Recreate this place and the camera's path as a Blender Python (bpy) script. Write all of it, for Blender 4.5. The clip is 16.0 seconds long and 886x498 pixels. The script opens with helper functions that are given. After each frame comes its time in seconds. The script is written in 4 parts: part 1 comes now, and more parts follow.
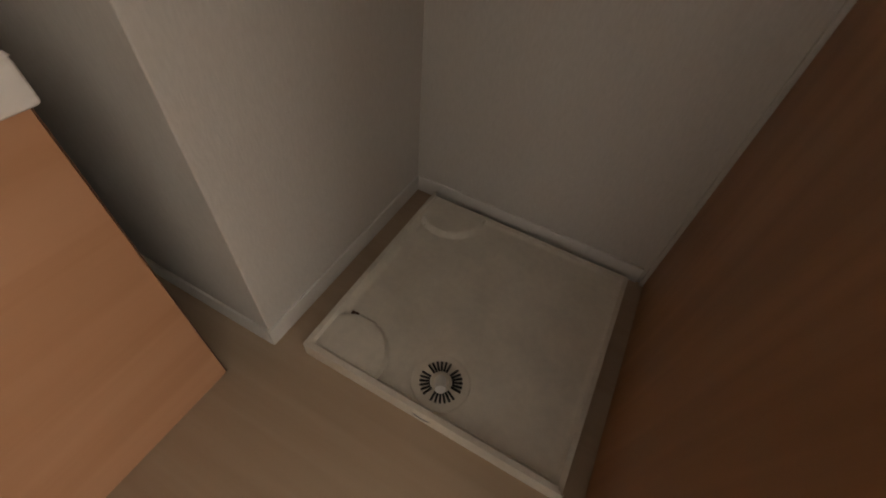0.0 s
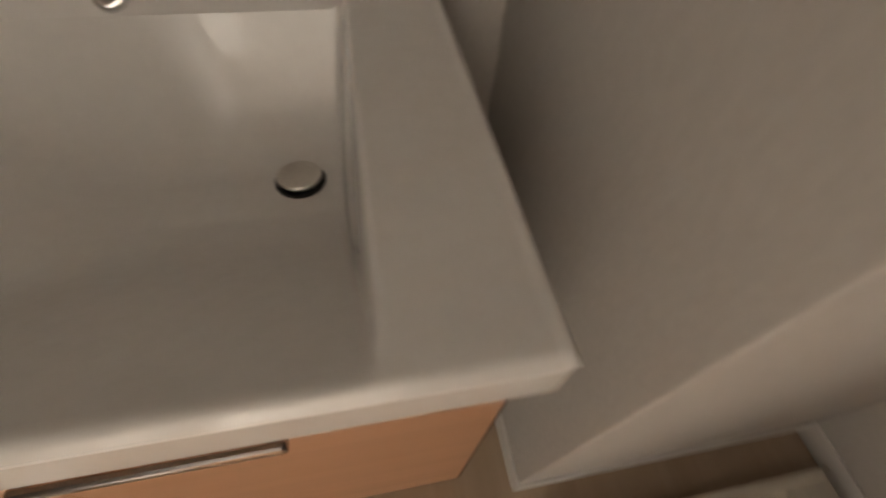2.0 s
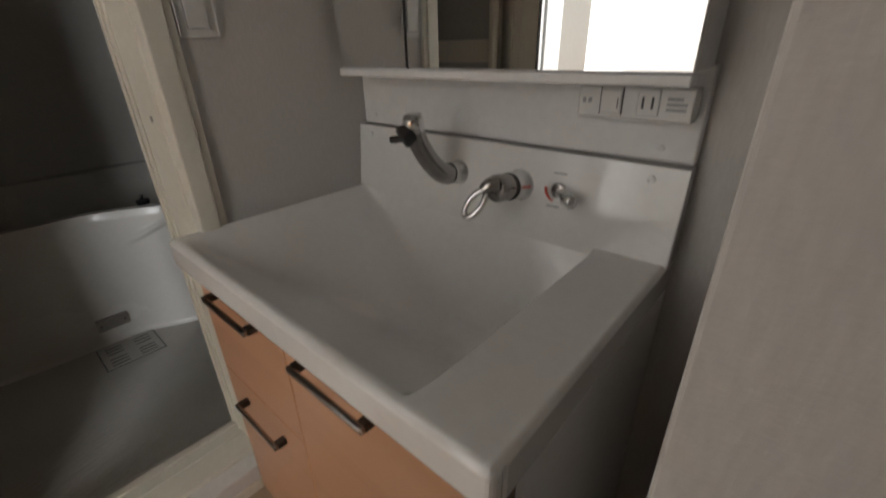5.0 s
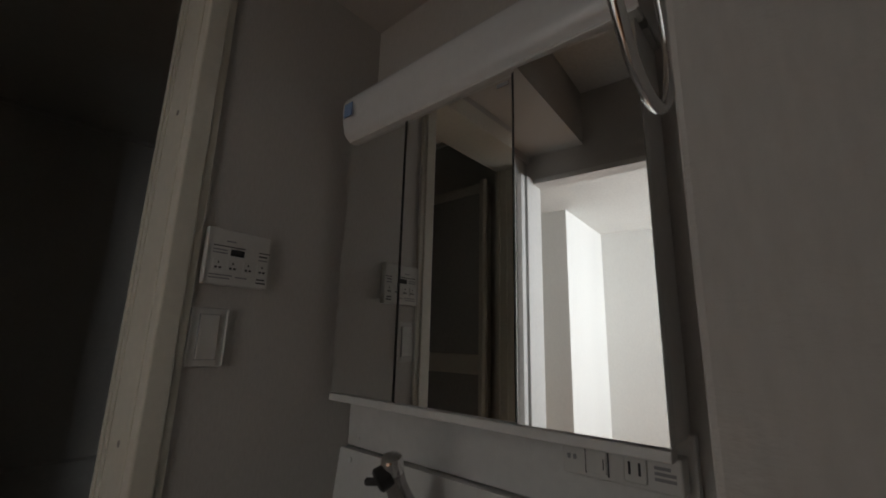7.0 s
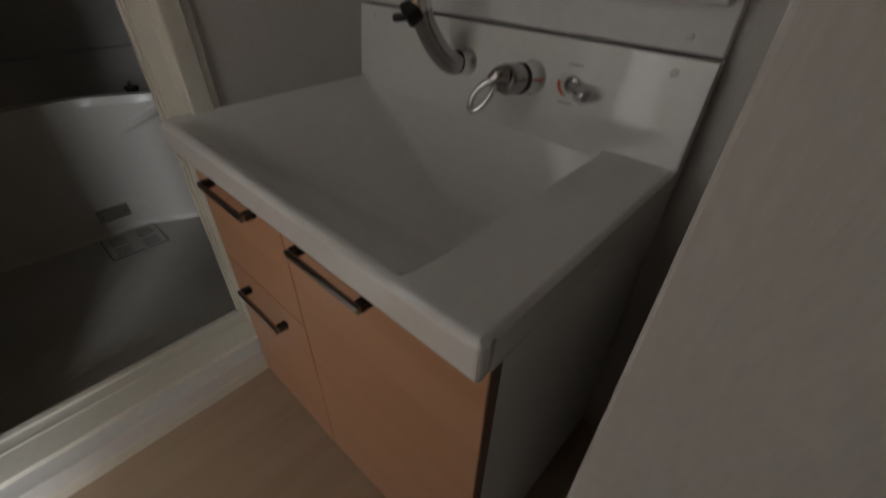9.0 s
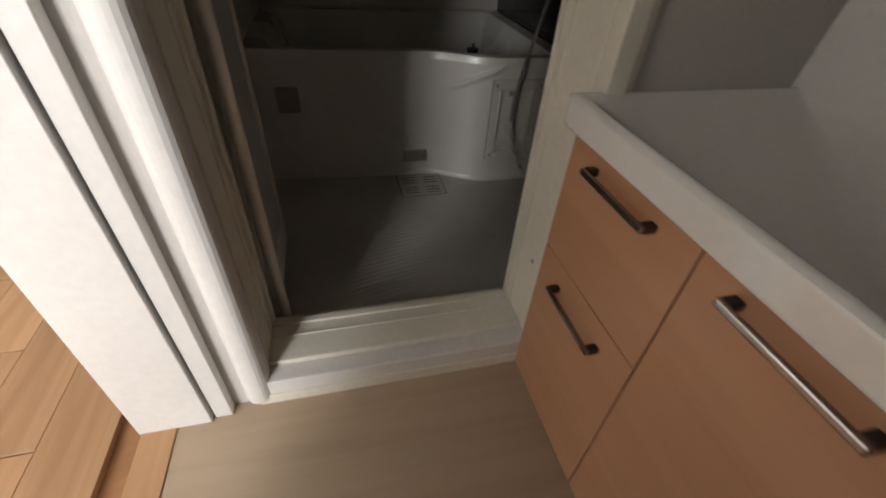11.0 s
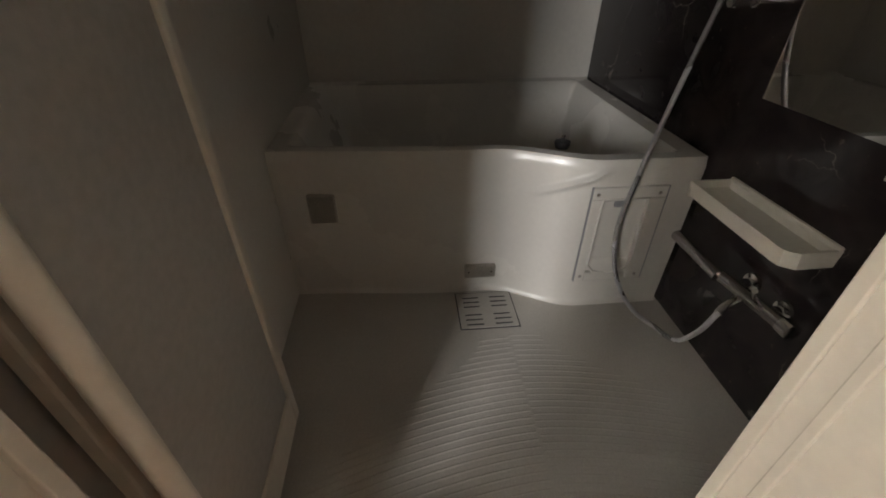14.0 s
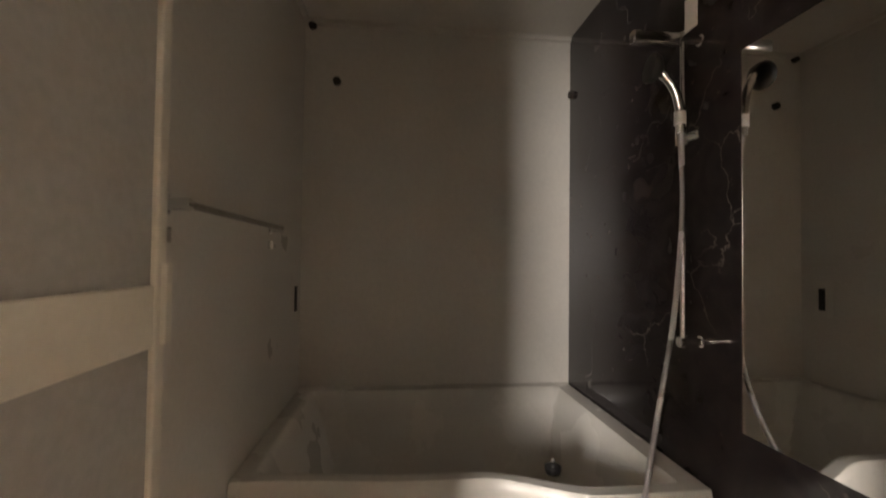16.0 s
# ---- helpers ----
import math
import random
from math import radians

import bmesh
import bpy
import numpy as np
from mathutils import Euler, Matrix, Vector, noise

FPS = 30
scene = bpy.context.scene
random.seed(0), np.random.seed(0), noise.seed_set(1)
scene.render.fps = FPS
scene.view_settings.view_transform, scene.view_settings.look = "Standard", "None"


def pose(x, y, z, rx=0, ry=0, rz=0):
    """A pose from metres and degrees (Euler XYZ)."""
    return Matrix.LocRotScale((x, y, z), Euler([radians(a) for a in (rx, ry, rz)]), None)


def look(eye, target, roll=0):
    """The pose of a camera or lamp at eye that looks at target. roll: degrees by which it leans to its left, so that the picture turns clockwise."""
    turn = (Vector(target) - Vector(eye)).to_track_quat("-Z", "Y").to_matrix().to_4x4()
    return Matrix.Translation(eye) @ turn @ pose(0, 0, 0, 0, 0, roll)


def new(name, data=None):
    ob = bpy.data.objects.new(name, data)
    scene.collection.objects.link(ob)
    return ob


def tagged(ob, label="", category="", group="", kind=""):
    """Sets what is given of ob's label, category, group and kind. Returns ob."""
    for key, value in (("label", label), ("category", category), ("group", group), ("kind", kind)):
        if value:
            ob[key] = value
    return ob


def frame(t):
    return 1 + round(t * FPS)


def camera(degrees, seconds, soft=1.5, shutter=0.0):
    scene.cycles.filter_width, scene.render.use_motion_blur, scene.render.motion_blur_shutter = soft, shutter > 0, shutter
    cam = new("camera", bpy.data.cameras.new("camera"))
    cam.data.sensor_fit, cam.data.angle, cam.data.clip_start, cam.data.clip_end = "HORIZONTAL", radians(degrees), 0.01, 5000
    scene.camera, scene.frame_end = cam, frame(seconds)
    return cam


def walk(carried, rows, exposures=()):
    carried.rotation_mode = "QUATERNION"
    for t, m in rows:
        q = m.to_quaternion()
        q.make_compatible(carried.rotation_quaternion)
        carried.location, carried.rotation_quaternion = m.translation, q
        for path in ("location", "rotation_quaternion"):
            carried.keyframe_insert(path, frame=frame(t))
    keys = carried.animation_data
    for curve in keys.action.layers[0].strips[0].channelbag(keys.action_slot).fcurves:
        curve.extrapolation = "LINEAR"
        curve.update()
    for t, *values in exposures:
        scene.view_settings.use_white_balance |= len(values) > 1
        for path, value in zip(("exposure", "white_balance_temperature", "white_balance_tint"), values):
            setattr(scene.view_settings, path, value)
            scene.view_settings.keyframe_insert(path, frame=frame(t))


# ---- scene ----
cam = camera(93.3, 16.0, soft=1.8, shutter=0.5)
PATH = [
    (0, (0.588, -0.976, 0.952), (1.785, -0.454, -0.563), 6.6),
    (0.5, (0.62, -0.92, 0.952), (1.796, -0.343, -0.559), 7.6),
    (1, (0.638, -0.786, 0.948), (1.699, -0.039, -0.575), 9.3),
    (1.5, (0.64, -0.7, 0.973), (1.392, 0.408, -0.516), 3.9),
    (2, (0.64, -0.502, 0.972), (0.945, 0.622, -0.655), 5.6),
    (2.5, (0.662, -0.48, 0.92), (0.327, 0.812, -0.57), -2.9),
    (3, (0.754, -0.527, 0.945), (-0.074, 0.66, -0.437), -2.3),
    (5.3, (0.879, -0.626, 1.065), (-0.372, 0.779, 0.395), 0.4),
    (5.5, (0.882, -0.616, 1.069), (-0.397, 0.83, 0.561), 1.2),
    (6, (0.882, -0.613, 1.096), (-0.448, 0.868, 0.947), 0.9),
    (6.5, (0.888, -0.606, 1.13), (-0.428, 0.88, 1.336), 1.0),
    (7, (0.886, -0.607, 1.143), (-0.405, 0.854, 1.573), 1.5),
    (7.5, (0.882, -0.627, 1.141), (-0.406, 0.887, 1.319), 1.9),
    (8, (0.882, -0.621, 1.12), (-0.459, 0.814, 0.747), 1.1),
    (8.5, (0.882, -0.625, 1.087), (-0.332, 0.72, 0.239), 0.7),
    (9, (0.88, -0.63, 1.023), (-0.189, 0.552, -0.185), 1.4),
    (9.5, (0.872, -0.638, 1.004), (-0.149, 0.481, -0.303), 2.4),
    (10, (0.802, -0.696, 0.987), (-0.443, 0.182, -0.308), 3.5),
    (10.2, (0.77, -0.729, 0.977), (-0.563, -0.016, -0.333), 4.3),
    (12.3, (0.337, -0.843, 0.964), (-1.179, -0.536, -0.304), 3.2),
    (12.5, (0.286, -0.834, 0.974), (-1.219, -0.545, -0.312), 2.2),
    (13, (0.159, -0.779, 0.968), (-1.404, -0.561, -0.26), 1.8),
    (13.5, (0.067, -0.724, 0.976), (-1.545, -0.571, -0.198), 1.9),
    (14, (0.03, -0.717, 0.989), (-1.603, -0.564, -0.156), 0.1),
    (14.5, (0.032, -0.687, 1.008), (-1.68, -0.518, -0.012), 0.9),
    (15, (0.011, -0.692, 1.058), (-1.921, -0.502, 0.578), -0.3),
    (15.5, (0.002, -0.689, 1.111), (-1.972, -0.44, 0.913), 1.0),
    (16, (0.005, -0.69, 1.131), (-1.983, -0.472, 1.177), 0.7),
]
EXPOSURES = [
    (0.0, -0.32, 8100, 19), (1.0, -0.36, 8250, 19), (2.0, 0.08, 8350, 20), (3.0, 0.0, 7600, 17), (5.5, -0.60, 6900, 15),
    (7.0, -1.70, 6750, 14), (8.0, -1.56, 6700, 14), (8.5, -1.42, 6700, 14), (9.5, -0.74, 7100, 15), (10.0, -0.58, 7200, 16), (12.5, -1.05, 7350, 17),
    (13.5, 0.08, 7400, 17), (14.0, 0.55, 7400, 17), (14.5, 0.90, 7550, 18), (16.0, 1.58, 8250, 21),
]
walk(cam, [(t, look(e, g, r)) for t, e, g, r in PATH], EXPOSURES)

# ---- world and light ----
world = bpy.data.worlds.new("world")
scene.world = world
world.use_nodes = True
wn = world.node_tree
sky = wn.nodes.new("ShaderNodeTexSky")
sky.sky_type = "NISHITA"
sky.sun_disc = False
sky.sun_elevation = radians(40)
sky.sun_rotation = radians(60)
wn.links.new(sky.outputs[0], wn.nodes["Background"].inputs[0])
wn.nodes["Background"].inputs[1].default_value = 0.1


def window_light(name, x, y, z, wide, high, watts, colour, turn):
    """Daylight that enters by a window's opening."""
    lamp = bpy.data.lights.new(name, "AREA")
    lamp.shape, lamp.size, lamp.size_y = "RECTANGLE", wide, high
    lamp.energy, lamp.color = watts, colour
    lamp.spread = radians(120)
    ob = new(name, lamp)
    ob.matrix_world = pose(x, y, z, 90, 0, turn)
    return ob


window_light("daylight_lamp", 2.88, -2.69, 1.47, 0.82, 1.18, 140.0, (0.84, 0.93, 1.0), 90)


# ---- materials ----
def material(name, colour, rough=0.5, metal=0.0, vary=0.06, grain=60.0, bump=0.0, bump_scale=300.0, stretch=(1, 1, 1),
             coat=0.0, stain=0.05, stain_scale=3.0):
    """A painted, moulded or metal surface: grain and stains in the colour, a fine relief, uneven gloss."""
    m = bpy.data.materials.new(name)
    m.use_nodes = True
    t = m.node_tree
    b = t.nodes["Principled BSDF"]
    co = t.nodes.new("ShaderNodeTexCoord")
    mp = t.nodes.new("ShaderNodeMapping")
    mp.inputs["Scale"].default_value = stretch
    t.links.new(co.outputs["Object"], mp.inputs[0])
    n1 = t.nodes.new("ShaderNodeTexNoise")
    n1.inputs["Scale"].default_value, n1.inputs["Detail"].default_value = grain, 4
    n2 = t.nodes.new("ShaderNodeTexNoise")
    n2.inputs["Scale"].default_value, n2.inputs["Detail"].default_value = stain_scale, 5
    for n in (n1, n2):
        t.links.new(mp.outputs[0], n.inputs["Vector"])
    mix = t.nodes.new("ShaderNodeMixRGB")
    mix.blend_type = "MULTIPLY"
    mix.inputs[0].default_value = 1.0
    r1 = t.nodes.new("ShaderNodeMapRange")
    r1.inputs[1].default_value, r1.inputs[2].default_value = 0.3, 0.7
    r1.inputs[3].default_value, r1.inputs[4].default_value = 1 - vary, 1 + vary
    r2 = t.nodes.new("ShaderNodeMapRange")
    r2.inputs[1].default_value, r2.inputs[2].default_value = 0.35, 0.65
    r2.inputs[3].default_value, r2.inputs[4].default_value = 1 - stain, 1.0
    t.links.new(n1.outputs[0], r1.inputs[0])
    t.links.new(n2.outputs[0], r2.inputs[0])
    mul = t.nodes.new("ShaderNodeMath")
    mul.operation = "MULTIPLY"
    t.links.new(r1.outputs[0], mul.inputs[0])
    t.links.new(r2.outputs[0], mul.inputs[1])
    mix.inputs[1].default_value = (*colour, 1)
    t.links.new(mul.outputs[0], mix.inputs[2])
    t.links.new(mix.outputs[0], b.inputs["Base Color"])
    b.inputs["Metallic"].default_value = metal
    rr = t.nodes.new("ShaderNodeMapRange")
    rr.inputs[3].default_value, rr.inputs[4].default_value = max(rough - 0.06, 0.02), min(rough + 0.06, 1)
    t.links.new(n2.outputs[0], rr.inputs[0])
    t.links.new(rr.outputs[0], b.inputs["Roughness"])
    b.inputs["Coat Weight"].default_value = coat
    if bump:
        n3 = t.nodes.new("ShaderNodeTexNoise")
        n3.inputs["Scale"].default_value, n3.inputs["Detail"].default_value = bump_scale, 3
        t.links.new(mp.outputs[0], n3.inputs["Vector"])
        bp = t.nodes.new("ShaderNodeBump")
        bp.inputs["Strength"].default_value, bp.inputs["Distance"].default_value = bump, 0.002
        t.links.new(n3.outputs[0], bp.inputs["Height"])
        t.links.new(bp.outputs[0], b.inputs["Normal"])
    return m


def wood_material(name, dark, light, rough, axis, scale=6.0, random_tint=0.0):
    """Wood-grain print, its grain running along one axis."""
    m = material(name, light, rough, vary=0.05, grain=90, stain=0.06)
    t = m.node_tree
    b = t.nodes["Principled BSDF"]
    co = t.nodes.new("ShaderNodeTexCoord")
    mp = t.nodes.new("ShaderNodeMapping")
    s = [scale * 6] * 3
    s[axis] = scale * 0.35
    mp.inputs["Scale"].default_value = s
    t.links.new(co.outputs["Object"], mp.inputs[0])
    n = t.nodes.new("ShaderNodeTexNoise")
    n.inputs["Scale"].default_value, n.inputs["Detail"].default_value, n.inputs["Distortion"].default_value = 1.0, 8, 0.6
    t.links.new(mp.outputs[0], n.inputs["Vector"])
    ramp = t.nodes.new("ShaderNodeValToRGB")
    ramp.color_ramp.elements[0].position, ramp.color_ramp.elements[0].color = 0.32, (*dark, 1)
    ramp.color_ramp.elements[1].position, ramp.color_ramp.elements[1].color = 0.68, (*light, 1)
    t.links.new(n.outputs[0], ramp.inputs[0])
    if random_tint:
        info = t.nodes.new("ShaderNodeObjectInfo")
        hsv = t.nodes.new("ShaderNodeHueSaturation")
        mr = t.nodes.new("ShaderNodeMapRange")
        mr.inputs[3].default_value, mr.inputs[4].default_value = 1 - random_tint, 1 + random_tint
        t.links.new(info.outputs["Random"], mr.inputs[0])
        t.links.new(mr.outputs[0], hsv.inputs["Value"])
        t.links.new(ramp.outputs[0], hsv.inputs["Color"])
        t.links.new(hsv.outputs[0], b.inputs["Base Color"])
    else:
        t.links.new(ramp.outputs[0], b.inputs["Base Color"])
    return m


def wallpaper_material(name, colour):
    """White vinyl wallpaper with a woven relief of short upright threads."""
    m = material(name, colour, 0.75, vary=0.04, grain=220, stain=0.04, stretch=(1, 1, 0.25))
    t = m.node_tree
    b = t.nodes["Principled BSDF"]
    co = t.nodes.new("ShaderNodeTexCoord")
    last = None
    for scale, stretch in ((420.0, (1, 1, 0.18)), (420.0, (0.45, 0.45, 1)), (70.0, (1, 1, 0.5))):
        mp = t.nodes.new("ShaderNodeMapping")
        mp.inputs["Scale"].default_value = stretch
        n = t.nodes.new("ShaderNodeTexNoise")
        n.inputs["Scale"].default_value, n.inputs["Detail"].default_value = scale, 2
        t.links.new(co.outputs["Object"], mp.inputs[0])
        t.links.new(mp.outputs[0], n.inputs["Vector"])
        if last is None:
            last = n.outputs[0]
        else:
            add = t.nodes.new("ShaderNodeMath")
            t.links.new(last, add.inputs[0])
            t.links.new(n.outputs[0], add.inputs[1])
            last = add.outputs[0]
    bp = t.nodes.new("ShaderNodeBump")
    bp.inputs["Strength"].default_value, bp.inputs["Distance"].default_value = 0.30, 0.0012
    t.links.new(last, bp.inputs["Height"])
    t.links.new(bp.outputs[0], b.inputs["Normal"])
    return m


def marble_material(name):
    """Polished dark brown-black marble print with thin pale veins."""
    m = material(name, (0.02, 0.017, 0.016), 0.09, vary=0.2, grain=25, stain=0.5, stain_scale=6, coat=0.1)
    t = m.node_tree
    b = t.nodes["Principled BSDF"]
    co = t.nodes.new("ShaderNodeTexCoord")
    warp = t.nodes.new("ShaderNodeTexNoise")
    warp.inputs["Scale"].default_value, warp.inputs["Detail"].default_value = 5.0, 6
    t.links.new(co.outputs["Object"], warp.inputs["Vector"])
    mixv = t.nodes.new("ShaderNodeMixRGB")
    mixv.inputs[0].default_value = 0.24
    t.links.new(co.outputs["Object"], mixv.inputs[1])
    t.links.new(warp.outputs["Color"], mixv.inputs[2])
    vor = t.nodes.new("ShaderNodeTexVoronoi")
    vor.feature = "DISTANCE_TO_EDGE"
    vor.inputs["Scale"].default_value = 3.4
    t.links.new(mixv.outputs[0], vor.inputs["Vector"])
    ramp = t.nodes.new("ShaderNodeValToRGB")
    ramp.color_ramp.elements[0].position, ramp.color_ramp.elements[0].color = 0.0, (1, 1, 1, 1)
    ramp.color_ramp.elements[1].position, ramp.color_ramp.elements[1].color = 0.0055, (0, 0, 0, 1)
    t.links.new(vor.outputs["Distance"], ramp.inputs[0])
    patch = t.nodes.new("ShaderNodeTexNoise")
    patch.inputs["Scale"].default_value, patch.inputs["Detail"].default_value = 3.0, 2
    t.links.new(co.outputs["Object"], patch.inputs["Vector"])
    gate = t.nodes.new("ShaderNodeMapRange")
    gate.inputs[1].default_value, gate.inputs[2].default_value = 0.53, 0.66
    t.links.new(patch.outputs[0], gate.inputs[0])
    mul = t.nodes.new("ShaderNodeMath")
    mul.operation = "MULTIPLY"
    t.links.new(ramp.outputs[0], mul.inputs[0])
    t.links.new(gate.outputs[0], mul.inputs[1])
    cloud = t.nodes.new("ShaderNodeTexNoise")
    cloud.inputs["Scale"].default_value, cloud.inputs["Detail"].default_value, cloud.inputs["Distortion"].default_value = 9, 8, 1.2
    t.links.new(co.outputs["Object"], cloud.inputs["Vector"])
    base = t.nodes.new("ShaderNodeValToRGB")
    base.color_ramp.elements[0].position, base.color_ramp.elements[0].color = 0.30, (0.017, 0.013, 0.014, 1)
    base.color_ramp.elements[1].position, base.color_ramp.elements[1].color = 0.75, (0.040, 0.032, 0.033, 1)
    t.links.new(cloud.outputs[0], base.inputs[0])
    mix = t.nodes.new("ShaderNodeMixRGB")
    mix.inputs[2].default_value = (0.24, 0.215, 0.19, 1)
    t.links.new(mul.outputs[0], mix.inputs[0])
    t.links.new(base.outputs[0], mix.inputs[1])
    speck = t.nodes.new("ShaderNodeTexNoise")
    speck.inputs["Scale"].default_value, speck.inputs["Detail"].default_value = 26, 5
    t.links.new(co.outputs["Object"], speck.inputs["Vector"])
    few = t.nodes.new("ShaderNodeMapRange")
    few.inputs[1].default_value, few.inputs[2].default_value, few.inputs[4].default_value = 0.66, 0.74, 0.6
    t.links.new(speck.outputs[0], few.inputs[0])
    mix2 = t.nodes.new("ShaderNodeMixRGB")
    mix2.inputs[2].default_value = (0.16, 0.135, 0.115, 1)
    t.links.new(few.outputs[0], mix2.inputs[0])
    t.links.new(mix.outputs[0], mix2.inputs[1])
    t.links.new(mix2.outputs[0], b.inputs["Base Color"])
    b.inputs["Specular IOR Level"].default_value = 0.3
    return m


# same woven paper in two base colours, the hall's paler than the washroom's
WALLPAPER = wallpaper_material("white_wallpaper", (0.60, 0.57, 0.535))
HALL_PAPER = wallpaper_material("pale_hall_wallpaper", (0.80, 0.79, 0.76))
CEILING = material("ceiling_paper", (0.80, 0.79, 0.76), 0.85, bump=0.4, bump_scale=500)
VINYL = wood_material("vinyl_floor", (0.42, 0.31, 0.215), (0.465, 0.35, 0.25), 0.5, 1, 4.0)
HALL_WOOD = wood_material("hall_floor_wood", (0.36, 0.19, 0.09), (0.52, 0.30, 0.16), 0.35, 0, 3.0, 0.12)
TRIM = material("white_trim", (0.76, 0.74, 0.71), 0.48, vary=0.03, bump=0.08, bump_scale=200)
CREAM = material("cream_plastic", (0.80, 0.76, 0.66), 0.38, vary=0.03, stain=0.08, bump=0.05, bump_scale=150)
GLOSS_WHITE = material("gloss_white_resin", (0.80, 0.78, 0.75), 0.08, vary=0.02, stain=0.05, coat=0.5)
MATT_WHITE = material("white_melamine", (0.76, 0.75, 0.73), 0.4, vary=0.03)
FRONT_WOOD = wood_material("orange_wood_print", (0.50, 0.255, 0.14), (0.57, 0.305, 0.18), 0.32, 0, 2.5)
EDGE_DARK = material("dark_edge", (0.12, 0.055, 0.03), 0.5)
DOOR_WOOD = wood_material("brown_door_wood", (0.30, 0.135, 0.055), (0.40, 0.19, 0.085), 0.4, 2, 3.0)
CHROME = material("chrome", (0.82, 0.82, 0.82), 0.16, metal=1.0, vary=0.02, stain=0.08)
NICKEL = material("brushed_nickel", (0.42, 0.40, 0.39), 0.24, metal=1.0, vary=0.08, grain=200)
DARK_METAL = material("dark_handle_foot", (0.06, 0.05, 0.045), 0.4, metal=0.6)
BLACK = material("black_rubber", (0.015, 0.014, 0.014), 0.45)
STEEL = material("stainless_plate", (0.45, 0.42, 0.38), 0.38, metal=1.0, vary=0.1, grain=150)
PLUG_STEEL = material("satin_plug_steel", (0.72, 0.69, 0.64), 0.32, metal=1.0, vary=0.05, grain=150)
MIRROR = material("mirror_silver", (0.86, 0.87, 0.86), 0.02, metal=1.0, vary=0.0, stain=0.03)
for link in list(MIRROR.node_tree.links):
    if link.to_socket.name == "Roughness":
        MIRROR.node_tree.links.remove(link)
MIRROR.node_tree.nodes["Principled BSDF"].inputs["Roughness"].default_value = 0.012
SWITCH = material("switch_plastic", (0.68, 0.67, 0.64), 0.35, vary=0.02)
LAMP_COVER = material("frosted_lamp_cover", (0.80, 0.80, 0.80), 0.18, vary=0.02)
INK = material("dark_print", (0.03, 0.03, 0.035), 0.5)
GREY_INK = material("grey_print", (0.30, 0.30, 0.31), 0.5)
BLUE_INK = material("blue_print", (0.22, 0.36, 0.62), 0.5)
RED_INK = material("red_print", (0.62, 0.08, 0.04), 0.4)
BATH_PANEL = material("bath_wall_panel", (0.74, 0.71, 0.65), 0.3, vary=0.03, bump=0.10, bump_scale=160, stain=0.06)
BATH_FLOOR = material("bath_floor_resin", (0.58, 0.55, 0.50), 0.55, vary=0.06, grain=180, bump=0.35, bump_scale=450, stain=0.10)
TUB = material("tub_acrylic", (0.79, 0.76, 0.70), 0.27, vary=0.02, stain=0.07, coat=0.12)
DOOR_PANEL = material("frosted_door_panel", (0.46, 0.45, 0.42), 0.5, vary=0.06, bump=0.2, bump_scale=350)
MARBLE = marble_material("dark_marble")
PAN_MAT = material("pan_plastic", (0.74, 0.69, 0.60), 0.36, vary=0.04, stain=0.12, stain_scale=9, bump=0.15, bump_scale=320)
HOSE = material("metal_hose", (0.66, 0.66, 0.68), 0.28, metal=0.75, vary=0.05)
for hose_mat in (HOSE,):
    t = hose_mat.node_tree
    wv = t.nodes.new("ShaderNodeTexWave")
    wv.bands_direction = "Z"
    wv.inputs["Scale"].default_value = 110
    co = t.nodes.new("ShaderNodeTexCoord")
    bp = t.nodes.new("ShaderNodeBump")
    bp.inputs["Strength"].default_value, bp.inputs["Distance"].default_value = 0.6, 0.002
    t.links.new(co.outputs["Object"], wv.inputs["Vector"])
    t.links.new(wv.outputs[0], bp.inputs["Height"])
    t.links.new(bp.outputs[0], t.nodes["Principled BSDF"].inputs["Normal"])


# ---- building helpers ----
def base_of(ob):
    at = Vector((0, 0, 0))
    while ob is not None:
        at += ob.location
        ob = ob.parent
    return at


def finish(bm, name, mat, smooth=False):
    me = bpy.data.meshes.new(name)
    bmesh.ops.recalc_face_normals(bm, faces=bm.faces)
    bm.to_mesh(me)
    bm.free()
    me.materials.append(mat)
    if smooth:
        for p in me.polygons:
            p.use_smooth = True
        me.set_sharp_from_angle(angle=radians(40))
    return me


def part(name, bm, mat, parent, label="", smooth=False):
    """One mesh, built in world metres, under a thing or a part."""
    bm.transform(Matrix.Translation(-base_of(parent)))
    ob = new(name, finish(bm, name, mat, smooth))
    ob.parent = parent
    return tagged(ob, label=label)


def single(name, bm, mat, label, category, kind="", smooth=False, group=""):
    """A thing or a piece of the setting that is one mesh."""
    return tagged(new(name, finish(bm, name, mat, smooth)), label=label, category=category, kind=kind, group=group)


def thing(name, at, label, category, group="", kind=""):
    ob = new(name)
    ob.empty_display_size = 0.05
    ob.location = at
    return tagged(ob, label=label, category=category, group=group, kind=kind)


def box(x0, x1, y0, y1, z0, z1, bevel=0.0, segments=2, bm=None):
    own = bm is None
    bm = bmesh.new() if own else bm
    m = Matrix.LocRotScale(((x0 + x1) / 2, (y0 + y1) / 2, (z0 + z1) / 2), None, (abs(x1 - x0), abs(y1 - y0), abs(z1 - z0)))
    made = bmesh.ops.create_cube(bm, size=1, matrix=m)
    if bevel:
        edges = list({e for v in made["verts"] for e in v.link_edges})
        bmesh.ops.bevel(bm, geom=edges, offset=bevel, segments=segments, profile=0.5, affect="EDGES")
    return bm


